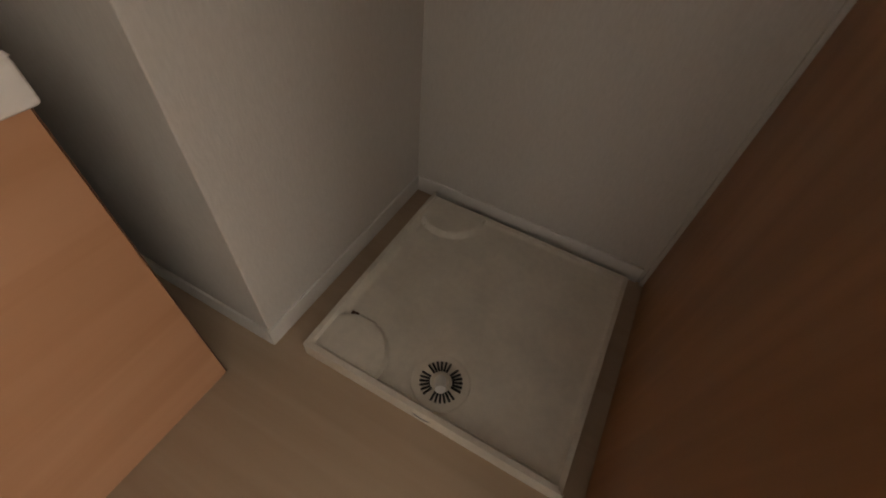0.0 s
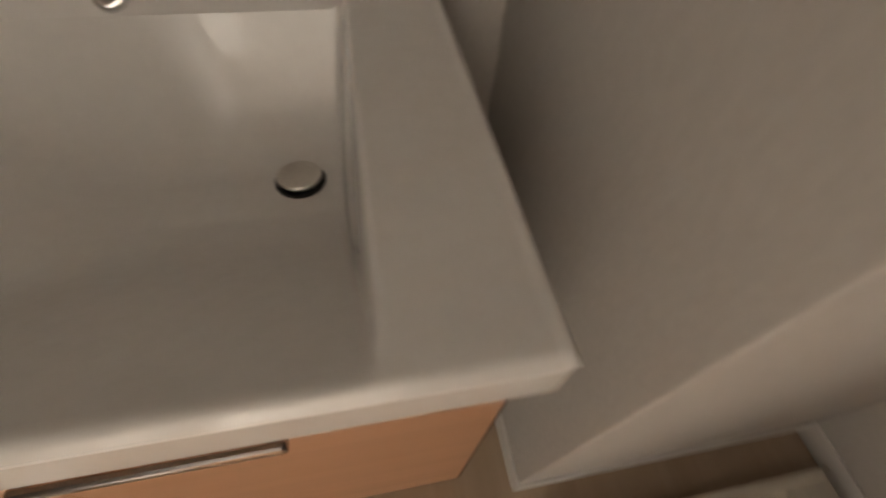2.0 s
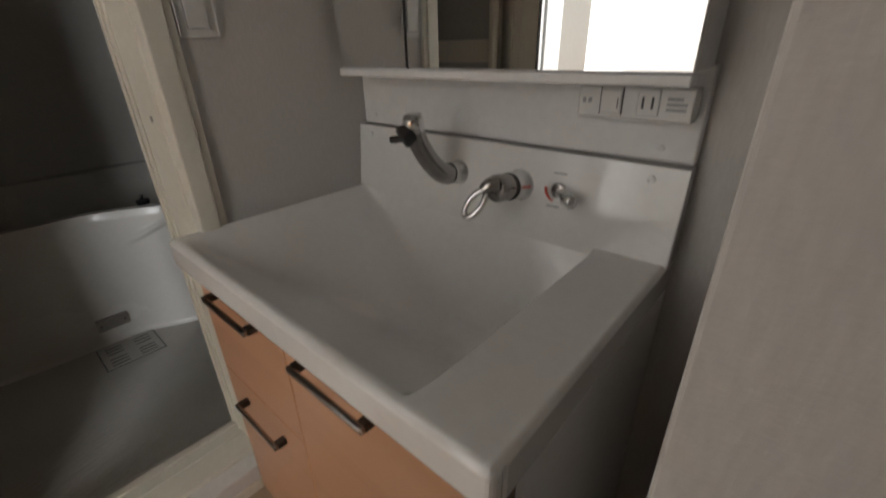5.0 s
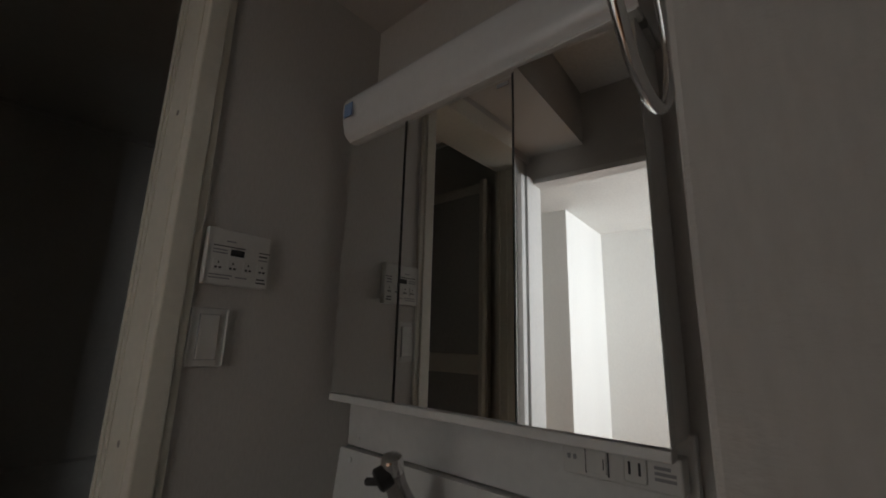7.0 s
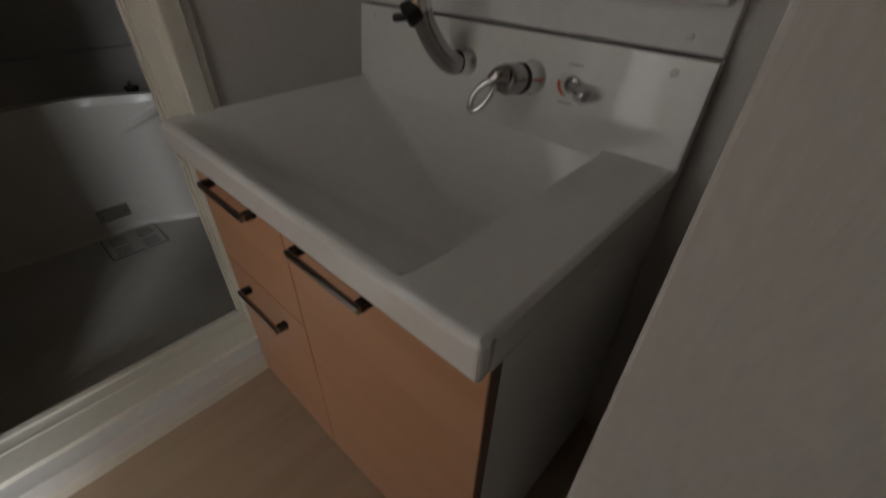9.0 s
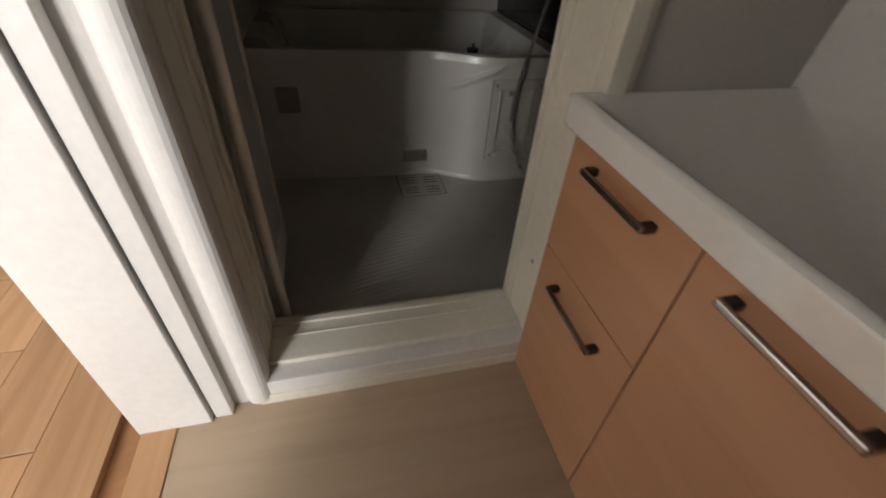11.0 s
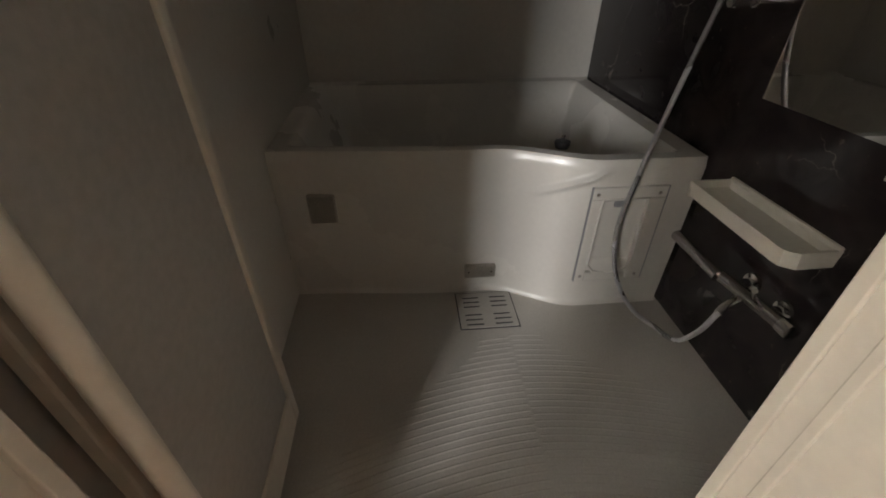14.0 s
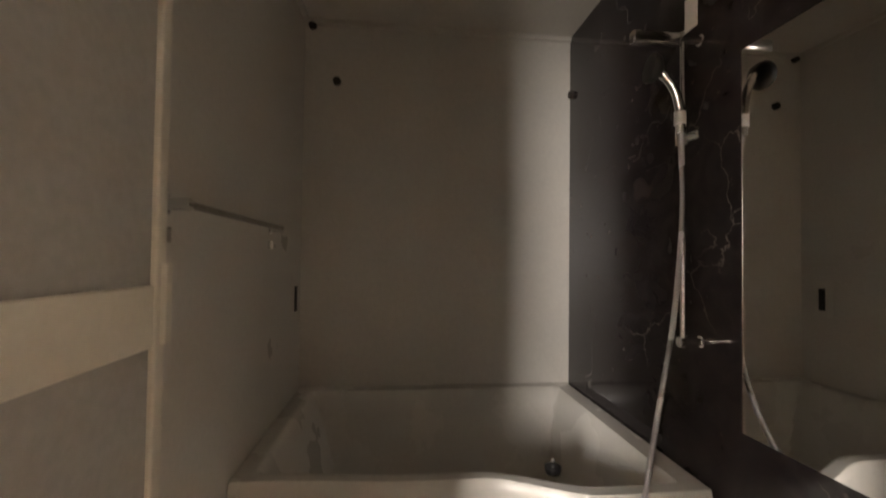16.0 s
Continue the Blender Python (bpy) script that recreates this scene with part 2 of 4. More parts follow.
def tube(points, radius, sides=12, bm=None, caps=True):
    """A round bar along points; radius is one number or one for each point."""
    bm = bmesh.new() if bm is None else bm
    pts = [Vector(p) for p in points]
    rad = radius if isinstance(radius, (list, tuple)) else [radius] * len(pts)
    rings, side = [], None
    for i, p in enumerate(pts):
        way = (pts[min(i + 1, len(pts) - 1)] - pts[max(i - 1, 0)]).normalized()
        if side is None:
            side = way.orthogonal().normalized()
        else:
            side = (side - way * side.dot(way)).normalized()
        up = way.cross(side)
        rings.append([bm.verts.new(p + rad[i] * (math.cos(a) * side + math.sin(a) * up))
                      for a in (2 * math.pi * k / sides for k in range(sides))])
    for a, b in zip(rings, rings[1:]):
        for k in range(sides):
            bm.faces.new((a[k], a[(k + 1) % sides], b[(k + 1) % sides], b[k]))
    if caps:
        bm.faces.new(rings[0][::-1])
        bm.faces.new(rings[-1])
    return bm


def curve_points(points, steps=10):
    """Points of a smooth line through the given ones."""
    pts = [Vector(p) for p in points]
    ext = [2 * pts[0] - pts[1], *pts, 2 * pts[-1] - pts[-2]]
    out = []
    for i in range(1, len(ext) - 2):
        a, b, c, d = ext[i - 1:i + 3]
        for k in range(steps):
            t = k / steps
            out.append(0.5 * (2 * b + (c - a) * t + (2 * a - 5 * b + 4 * c - d) * t * t + (3 * b - a - 3 * c + d) * t ** 3))
    out.append(pts[-1])
    return out


def turned(profile, centre, axis, sides=28, bm=None):
    """A turned body: (distance along the axis, radius) pairs about an axis."""
    bm = bmesh.new() if bm is None else bm
    axis = Vector(axis).normalized()
    u = axis.orthogonal().normalized()
    v = axis.cross(u)
    rings = []
    for d, r in profile:
        c = Vector(centre) + axis * d
        rings.append([bm.verts.new(c + max(r, 1e-4) * (math.cos(a) * u + math.sin(a) * v))
                      for a in (2 * math.pi * k / sides for k in range(sides))])
    for a, b in zip(rings, rings[1:]):
        for k in range(sides):
            bm.faces.new((a[k], a[(k + 1) % sides], b[(k + 1) % sides], b[k]))
    bm.faces.new(rings[0][::-1])
    bm.faces.new(rings[-1])
    return bm


def sheet(nx, ny, place, thick=None):
    """A surface of nx by ny cells whose corners place(u, v) gives."""
    bm = bmesh.new()
    grid = [[bm.verts.new(place(i / nx, j / ny)) for j in range(ny + 1)] for i in range(nx + 1)]
    for i in range(nx):
        for j in range(ny):
            bm.faces.new((grid[i][j], grid[i + 1][j], grid[i + 1][j + 1], grid[i][j + 1]))
    return bm


def smooth_step(a, b, x):
    t = min(max((x - a) / (b - a), 0.0), 1.0)
    return t * t * (3 - 2 * t)


# ---- measures of the place ----
BACK = 0.085          # wall behind the vanity
WING_X, WING_Y = 0.856, -0.442
RIGHT = 1.535
REAR = -1.25          # wall with the entrance
CEIL = 2.32
BATH_FAR, BATH_RIGHT, BATH_LEFT = -2.075, 0.195, -1.15
BATH_Z, BATH_CEIL = -0.068, 2.29
JAMB_R, JAMB_L = -0.380, -1.035
JAMB_TOP, CASING_TOP = 1.95, 2.02
SILL = 0.092
HALL_END, HALL_X = -3.33, 2.9
WIN = (-3.12, -2.26, 0.86, 2.08)
RETURN_X, RETURN_Y, HALL_CEIL = -0.25, -2.43, 2.15


# ---- structure ----
def structure(name, bm, mat, label, category="wall"):
    return single(name, bm, mat, label, category, kind="structure")


structure("floor", box(-0.011, RIGHT, REAR + 0.005, BACK, -0.08, 0.0), VINYL, "beige wood-print vinyl washroom floor", "floor")
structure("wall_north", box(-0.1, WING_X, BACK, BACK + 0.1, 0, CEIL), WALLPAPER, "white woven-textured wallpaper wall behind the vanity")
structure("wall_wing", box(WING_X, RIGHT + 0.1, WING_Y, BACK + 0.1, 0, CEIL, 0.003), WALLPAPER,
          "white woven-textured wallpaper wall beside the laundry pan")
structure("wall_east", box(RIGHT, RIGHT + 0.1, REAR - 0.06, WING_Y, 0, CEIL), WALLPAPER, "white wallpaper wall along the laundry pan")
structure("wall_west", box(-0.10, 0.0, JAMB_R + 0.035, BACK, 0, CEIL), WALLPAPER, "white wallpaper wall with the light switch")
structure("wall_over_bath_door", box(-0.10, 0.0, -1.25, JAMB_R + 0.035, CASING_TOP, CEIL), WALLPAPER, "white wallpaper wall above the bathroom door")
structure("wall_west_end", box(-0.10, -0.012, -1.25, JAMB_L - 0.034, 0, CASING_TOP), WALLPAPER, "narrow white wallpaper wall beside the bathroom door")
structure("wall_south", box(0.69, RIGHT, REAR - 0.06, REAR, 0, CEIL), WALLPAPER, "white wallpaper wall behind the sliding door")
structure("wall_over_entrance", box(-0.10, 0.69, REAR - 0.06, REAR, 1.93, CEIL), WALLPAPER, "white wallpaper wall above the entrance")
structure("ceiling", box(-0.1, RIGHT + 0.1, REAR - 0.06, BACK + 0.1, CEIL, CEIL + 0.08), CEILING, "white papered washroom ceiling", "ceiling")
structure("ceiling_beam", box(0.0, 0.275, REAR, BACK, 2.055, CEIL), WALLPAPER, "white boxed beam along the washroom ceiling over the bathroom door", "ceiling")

# skirting boards of the washroom
structure("baseboard_wing_front", box(WING_X - 0.006, RIGHT, WING_Y - 0.007, WING_Y, 0, 0.06, 0.002), TRIM, "white skirting board along the pan wall", "baseboard")
structure("baseboard_wing_side", box(WING_X - 0.007, WING_X, WING_Y, BACK, 0, 0.06, 0.002), TRIM, "white skirting board beside the vanity", "baseboard")
structure("baseboard_east", box(RIGHT - 0.007, RIGHT, REAR + 0.06, WING_Y - 0.007, 0, 0.06, 0.002), TRIM, "white skirting board behind the laundry pan", "baseboard")

# entrance with its sliding door pushed aside
frame_e = thing("door_frame", (0.4, REAR - 0.03, 0), "white wooden frame of the washroom entrance", "door frame", kind="structure")
part("jamb", box(-0.012, 0.026, REAR - 0.075, -1.172, 0, 1.93, 0.002), TRIM, frame_e)
part("jamb", box(-0.012, 0.016, -1.166, -1.128, 0, 1.93, 0.002), TRIM, frame_e)
part("jamb", box(0.665, 0.69, REAR - 0.075, REAR + 0.012, 0, 1.93, 0.002), TRIM, frame_e)
part("head", box(0.026, 0.665, REAR - 0.075, REAR + 0.012, 1.905, 1.93, 0.002), TRIM, frame_e)
part("threshold", box(0.026, 0.665, REAR - 0.07, REAR + 0.004, -0.02, 0.004, 0.002), HALL_WOOD, frame_e)
part("closing_strip", box(RIGHT - 0.012, RIGHT, REAR, REAR + 0.050, 0, 1.93, 0.003), WALLPAPER, frame_e)

leaf_e = thing("sliding_door", (1.12, REAR + 0.02, 0.008), "brown wood-grain sliding door pushed open along the wall", "door")
part("panel", box(0.70, RIGHT - 0.014, REAR + 0.006, REAR + 0.040, 0.008, 1.92, 0.003), DOOR_WOOD, leaf_e)
pull = part("pull", box(0.745, 0.777, REAR + 0.0395, REAR + 0.0425, 0.93, 1.10, 0.001), NICKEL, leaf_e, "recessed metal pull")
part("recess", box(0.752, 0.770, REAR + 0.0426, REAR + 0.0432, 0.945, 1.085), DARK_METAL, pull)

# hall beyond the entrance
hall_floor = structure("hall_floor", box(-1.6, HALL_X + 0.1, HALL_END - 0.1, REAR - 0.075, -0.12, -0.022), DOOR_WOOD, "orange-brown wooden plank hall floor", "floor")
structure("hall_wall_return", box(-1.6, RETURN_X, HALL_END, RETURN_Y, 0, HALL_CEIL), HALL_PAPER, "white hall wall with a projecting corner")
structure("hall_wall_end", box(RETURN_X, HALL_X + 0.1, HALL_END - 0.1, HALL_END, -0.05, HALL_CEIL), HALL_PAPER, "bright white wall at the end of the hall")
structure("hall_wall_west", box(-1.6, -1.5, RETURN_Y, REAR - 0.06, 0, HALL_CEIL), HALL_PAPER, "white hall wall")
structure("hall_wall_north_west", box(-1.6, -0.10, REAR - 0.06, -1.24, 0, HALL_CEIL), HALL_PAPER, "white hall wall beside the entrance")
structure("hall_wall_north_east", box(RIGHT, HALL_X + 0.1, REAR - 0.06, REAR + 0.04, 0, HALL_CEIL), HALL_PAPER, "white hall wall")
structure("hall_ceiling", box(-1.6, HALL_X + 0.1, HALL_END - 0.1, REAR - 0.06, HALL_CEIL, HALL_CEIL + 0.08), CEILING, "white hall ceiling", "ceiling")
wall_w = thing("hall_wall_east", (HALL_X, -2.3, 0), "white hall wall with a tall bright window", "wall", kind="structure")
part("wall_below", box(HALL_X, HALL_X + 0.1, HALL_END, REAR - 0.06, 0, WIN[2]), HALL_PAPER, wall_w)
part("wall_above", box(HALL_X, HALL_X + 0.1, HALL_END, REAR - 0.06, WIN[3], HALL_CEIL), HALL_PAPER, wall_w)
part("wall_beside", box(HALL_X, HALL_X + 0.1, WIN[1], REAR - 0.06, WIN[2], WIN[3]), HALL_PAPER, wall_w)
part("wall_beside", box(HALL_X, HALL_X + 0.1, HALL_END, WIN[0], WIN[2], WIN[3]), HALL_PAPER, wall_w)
win = thing("window_1", (HALL_X + 0.03, (WIN[0] + WIN[1]) / 2, WIN[2]), "tall white-framed hall window", "window", kind="structure")
for a, b, c, d in ((WIN[0], WIN[0] + 0.025, WIN[2], WIN[3]), (WIN[1] - 0.025, WIN[1], WIN[2], WIN[3]),
                   (WIN[0] + 0.025, WIN[1] - 0.025, WIN[2], WIN[2] + 0.025), (WIN[0] + 0.025, WIN[1] - 0.025, WIN[3] - 0.05, WIN[3])):
    part("window_frame", box(HALL_X + 0.02, HALL_X + 0.08, a, b, c, d, 0.002), TRIM, win)

# bathroom shell
bath_floor = structure("bathroom_floor", box(-1.30, -0.19, BATH_LEFT, BATH_RIGHT, -0.12, BATH_Z), BATH_FLOOR, "grey ribbed resin bathroom floor", "floor")
structure("bathroom_wall_far", box(BATH_FAR - 0.05, BATH_FAR, BATH_LEFT - 0.05, BATH_RIGHT + 0.05, -0.12, BATH_CEIL), BATH_PANEL, "off-white satin bathroom wall panel above the tub")
structure("bathroom_wall_left", box(BATH_FAR, -0.19, BATH_LEFT - 0.05, BATH_LEFT, -0.12, BATH_CEIL), BATH_PANEL, "off-white satin bathroom wall panel with the towel bar")
structure("bathroom_wall_marble", box(BATH_FAR, -0.19, BATH_RIGHT, BATH_RIGHT + 0.05, -0.12, BATH_CEIL), MARBLE, "dark brown-black marble bathroom wall panel with pale veins")
structure("bathroom_wall_door_right", box(-0.19, -0.14, JAMB_R + 0.03, BATH_RIGHT + 0.05, -0.12, BATH_CEIL), BATH_PANEL, "off-white bathroom wall panel beside the door")
structure("bathroom_wall_door_left", box(-0.19, -0.14, BATH_LEFT - 0.05, JAMB_L - 0.03, -0.12, BATH_CEIL), BATH_PANEL, "off-white bathroom wall panel behind the folded door")
structure("bathroom_wall_over_door", box(-0.19, -0.14, JAMB_L - 0.03, JAMB_R + 0.03, JAMB_TOP + 0.03, BATH_CEIL), BATH_PANEL, "off-white bathroom wall panel above the door")
structure("bathroom_ceiling", box(BATH_FAR - 0.05, -0.10, BATH_LEFT - 0.05, BATH_RIGHT + 0.05, BATH_CEIL, BATH_CEIL + 0.06), BATH_PANEL, "off-white bathroom ceiling panel", "ceiling")
structure("cove_far", box(BATH_FAR, BATH_FAR + 0.022, BATH_LEFT, BATH_RIGHT, BATH_CEIL - 0.025, BATH_CEIL, 0.004), BATH_PANEL, "off-white cornice strip above the tub", "trim")
structure("cove_left", box(BATH_FAR + 0.022, -0.19, BATH_LEFT, BATH_LEFT + 0.022, BATH_CEIL - 0.025, BATH_CEIL, 0.004), BATH_PANEL, "off-white cornice strip", "trim")

# frame of the bathroom door
fr = thing("bathroom_door_frame", (-0.10, -0.71, 0), "cream plastic bathroom door frame with a raised sill", "door frame", kind="structure")
part("jamb", box(-0.188, -0.022, JAMB_R, JAMB_R + 0.034, 0, JAMB_TOP, 0.002), CREAM, fr)
part("jamb_rib", box(-0.150, -0.138, JAMB_R - 0.004, JAMB_R, SILL, JAMB_TOP, 0.002), CREAM, fr)
part("jamb_rib", box(-0.188, -0.172, JAMB_R - 0.005, JAMB_R, SILL, JAMB_TOP, 0.002), CREAM, fr)
part("casing", box(-0.022, 0.016, JAMB_R + 0.002, JAMB_R + 0.042, 0, CASING_TOP, 0.004), CREAM, fr)
part("casing_lip", box(0.000, 0.010, JAMB_R + 0.042, JAMB_R + 0.056, 0, CASING_TOP, 0.002), CREAM, fr)
part("jamb", box(-0.188, -0.060, JAMB_L - 0.034, JAMB_L, 0, JAMB_TOP, 0.002), CREAM, fr)
part("jamb_rib", box(-0.186, -0.168, JAMB_L, JAMB_L + 0.010, SILL, JAMB_TOP, 0.002), CREAM, fr)
part("jamb_rib", box(-0.142, -0.130, JAMB_L, JAMB_L + 0.005, SILL, JAMB_TOP, 0.002), CREAM, fr)
part("casing", box(-0.062, 0.012, JAMB_L - 0.060, JAMB_L + 0.001, 0, CASING_TOP, 0.027, 5), TRIM, fr, "white rounded casing")
part("head", box(-0.188, 0.012, JAMB_L - 0.0, JAMB_R + 0.0, JAMB_TOP, CASING_TOP, 0.003), CREAM, fr)
part("sill", box(-0.188, -0.048, JAMB_L, JAMB_R, 0, SILL, 0.003), CREAM, fr)
part("sill_ridge", box(-0.180, -0.160, JAMB_L, JAMB_R, SILL, SILL + 0.006, 0.002), CREAM, fr)
part("sill_ridge", box(-0.128, -0.122, JAMB_L, JAMB_R, SILL, SILL + 0.003, 0.001), CREAM, fr)
part("sill_track", box(-0.215, -0.188, JAMB_L, JAMB_R, BATH_Z, SILL - 0.022, 0.003), CREAM, fr)
part("sill_front", box(-0.048, 0.0, JAMB_L - 0.004, JAMB_R + 0.004, 0, SILL - 0.012, 0.003), TRIM, fr)
part("sill_skirt", box(0.0, 0.004, JAMB_L - 0.03, JAMB_R + 0.03, 0, 0.035, 0.002), CREAM, fr)

for z in (0.30, 0.95, 1.60):
    part("screw_cap", turned([(0, 0.006), (0.0015, 0.006), (0.002, 0.003)], (-0.072, JAMB_R, z), (0, -1, 0), 14), STEEL, fr, "small metal screw")

# ---- washroom: vanity ----
VW, VF, VT = 0.75, -0.435, 0.748
van = thing("vanity_unit", (VW / 2, -0.16, 0), "bathroom vanity with orange wood-print fronts and white sides", "vanity")
part("carcass", box(0.020, VW - 0.020, -0.385, BACK, 0.0, 0.56, 0.002), MATT_WHITE, van)
for x in (0.004, VW - 0.020):
    part("side_panel", box(x, x + 0.016, -0.386, BACK, 0.0, VT - 0.0625, 0.0015), MATT_WHITE, van)


def bar_handle(parent, x0, x1, z, front):
    """A flat bent bar handle on two dark feet."""
    h = part("handle", box(x0, x1, front - 0.028, front - 0.019, z - 0.006, z + 0.006, 0.003), NICKEL, parent, "brushed metal bar handle")
    for a, b in ((x0, x0 + 0.016), (x1 - 0.016, x1)):
        part("foot", box(a, b, front - 0.021, front, z - 0.007, z + 0.007, 0.003), DARK_METAL, h)


FF = -0.405
d1 = part("drawer_front", box(0.004, 0.329, FF, FF + 0.018, 0.424, VT - 0.066, 0.0015), FRONT_WOOD, van)
bar_handle(d1, 0.084, 0.256, 0.642, FF)
d2 = part("drawer_front", box(0.004, 0.329, FF, FF + 0.018, 0.006, 0.421, 0.0015), FRONT_WOOD, van)
bar_handle(d2, 0.084, 0.254, 0.370, FF)
d3 = part("drawer_front", box(0.332, VW - 0.006, FF, FF + 0.018, 0.006, VT - 0.066, 0.0015), FRONT_WOOD, van)
bar_handle(d3, 0.390, 0.562, 0.648, FF)
part("edge_band", box(VW - 0.0058, VW - 0.004, FF, FF + 0.018, 0.006, VT - 0.066), EDGE_DARK, van)
part("plinth", box(0.006, VW - 0.008, -0.402, -0.388, 0.0, 0.005), FRONT_WOOD, van)

# one-piece basin top with its sloping bowl
BASIN = 0.160


def bowl(x, y):
    """Height of the basin top over the plan."""
    right = 1 - smooth_step(0.598, 0.640, x)
    left = min(max((x - 0.012) / 0.40, 0.0), 1.0) ** 0.85
    near = min(max((y + 0.422) / 0.265, 0.0), 1.0) ** 0.95
    back = min(max((0.030 - y) / 0.125, 0.0), 1.0) ** 0.62
    # the slopes meet in soft creases
    k = 10.0
    dip = -math.log(sum(math.exp(-k * d) for d in (right * 1.15, left * 1.15, near * 1.15, back * 1.12))) / k
    dip = min(0.5 * (dip + math.sqrt(dip * dip + 0.0008)), 1.0)
    lip = 0.003 * smooth_step(VW - 0.014, VW - 0.004, x)
    return VT - 0.004 - BASIN * dip + lip


def basin_top(u, v):
    x = VW * u
    y = VF + (0.028 - VF) * v
    edge = min(x, VW - x, y - VF)
    drop = 0.008 * (1 - min(edge / 0.010, 1.0)) ** 2
    return Vector((x, y, bowl(x, y) - drop))


top = thing("basin_top", (VW / 2, -0.2, VT - 0.062), "white glossy one-piece resin washbasin top with a sloping bowl", "washbasin")
part("bowl", sheet(250, 120, basin_top), GLOSS_WHITE, top, smooth=True)
part("apron", box(0.0, VW, VF, VF + 0.022, VT - 0.062, VT - 0.009, 0.007, 3), GLOSS_WHITE, top)
part("apron_side", box(VW - 0.012, VW, VF + 0.022, BACK - 0.004, VT - 0.062, VT - 0.011, 0.003), GLOSS_WHITE, top)
part("apron_side", box(0.0, 0.012, VF + 0.022, BACK - 0.004, VT - 0.062, VT - 0.011, 0.003), GLOSS_WHITE, top)


def splash(u, v):
    x = VW * u
    z0 = VT - 0.034
    z = z0 + (0.890 - z0) * v
    y = 0.026 + 0.020 * v ** 1.1
    return Vector((x, y, z))


part("backsplash", sheet(24, 16, splash), GLOSS_WHITE, top, "white moulded backsplash", smooth=True)
part("backsplash_top", box(0.0, VW, 0.046, 0.075, 0.886, 0.892, 0.001), GLOSS_WHITE, top)
part("backsplash_end", box(VW - 0.004, VW, 0.046, 0.075, VT - 0.012, 0.888, 0.002), GLOSS_WHITE, top)
part("backsplash_end", box(0.0, 0.004, 0.046, 0.075, VT - 0.012, 0.888, 0.002), GLOSS_WHITE, top)
for x in (0.045, 0.70):
    part("screw_cap", turned([(0, 0.006), (0.002, 0.006), (0.003, 0.003)], (x, 0.043, 0.872), (0, -1, 0.1), 16), MATT_WHITE, top)

plug_z = bowl(0.555, -0.104)
plug = thing("drain_plug", (0.555, -0.104, plug_z - 0.002), "brushed metal pop-up plug in the basin", "drain plug")
part("socket", turned([(-0.006, 0.031), (0.0015, 0.031), (0.002, 0.026)], (0.555, -0.104, plug_z + 0.001), (0, 0.1, 1)), BLACK, plug, "dark drain hole")
part("cap", turned([(0.002, 0.025), (0.007, 0.0280), (0.0095, 0.0265), (0.0105, 0.012)], (0.555, -0.104, plug_z + 0.001), (0, 0.1, 1)), PLUG_STEEL, plug, smooth=True)

# taps on the backsplash
tap = thing("pull_out_tap", (0.315, 0.045, 0.83), "chrome pull-out shower tap with a black head", "tap")
part("collar", turned([(0, 0.027), (0.006, 0.027), (0.012, 0.023), (0.030, 0.021)], (0.325, 0.046, 0.822), (-0.12, -1, 0.10)), CHROME, tap, smooth=True)
part("gap_ring", turned([(0, 0.0215), (0.008, 0.0215)], (0.321, 0.014, 0.825), (-0.12, -1, 0.10)), BLACK, tap)
part("spout", tube(curve_points([(0.322, 0.010, 0.824), (0.319, -0.010, 0.832), (0.312, -0.036, 0.860), (0.310, -0.060, 0.897), (0.314, -0.074, 0.926)], 6),
                   [0.0215 - 0.0035 * k / 24 for k in range(25)], 20), NICKEL, tap, "satin metal spout", smooth=True)
part("head_ring", turned([(-0.004, 0.0190), (0.016, 0.0190), (0.022, 0.017), (0.023, 0.006)], (0.314, -0.074, 0.928), (0.12, -0.30, 0.9)), CHROME, tap, smooth=True)
part("head", turned([(0.0, 0.019), (0.022, 0.0205), (0.026, 0.016)], (0.312, -0.078, 0.922), (-0.50, -0.70, -0.50)), BLACK, tap, "black spray head", smooth=True)
part("selector", tube([(0.302, -0.095, 0.910), (0.278, -0.100, 0.906)], 0.0065, 10), BLACK, tap)

mix = thing("mixer_tap", (0.47, 0.045, 0.80), "chrome single-lever mixer tap on the backsplash", "tap")
part("base", turned([(0, 0.030), (0.008, 0.030), (0.013, 0.026), (0.036, 0.025)], (0.475, 0.046, 0.822), (-0.12, -1, 0.1)), CHROME, mix, smooth=True)
part("gap_ring", turned([(0, 0.0255), (0.006, 0.0255)], (0.471, 0.008, 0.826), (-0.12, -1, 0.1)), BLACK, mix)
part("knob", turned([(0, 0.024), (0.030, 0.025), (0.036, 0.022), (0.038, 0.01)], (0.470, 0.002, 0.827), (-0.12, -1, 0.1)), NICKEL, mix, smooth=True)
part("mark", turned([(0, 0.003), (0.001, 0.003)], (0.462, -0.038, 0.832), (-0.12, -1, 0.1), 10), RED_INK, mix)
loop_pts = []
for k in range(25):
    a = 2 * math.pi * k / 24
    loop_pts.append((0.452 + 0.015 * math.sin(a) - 0.008 * (1 - math.cos(a)), -0.046 - 0.014 * (1 - math.cos(a)), 0.828 - 0.023 * (1 - math.cos(a))))
lever = part("lever", tube(loop_pts, 0.0058, 12), CHROME, mix, "looped chrome lever", smooth=True)
part("lever_root", tube(curve_points([(0.468, -0.030, 0.838), (0.461, -0.040, 0.838), (0.452, -0.047, 0.828)], 5), [0.017 - 0.0006 * k for k in range(11)], 16), NICKEL, lever, smooth=True)

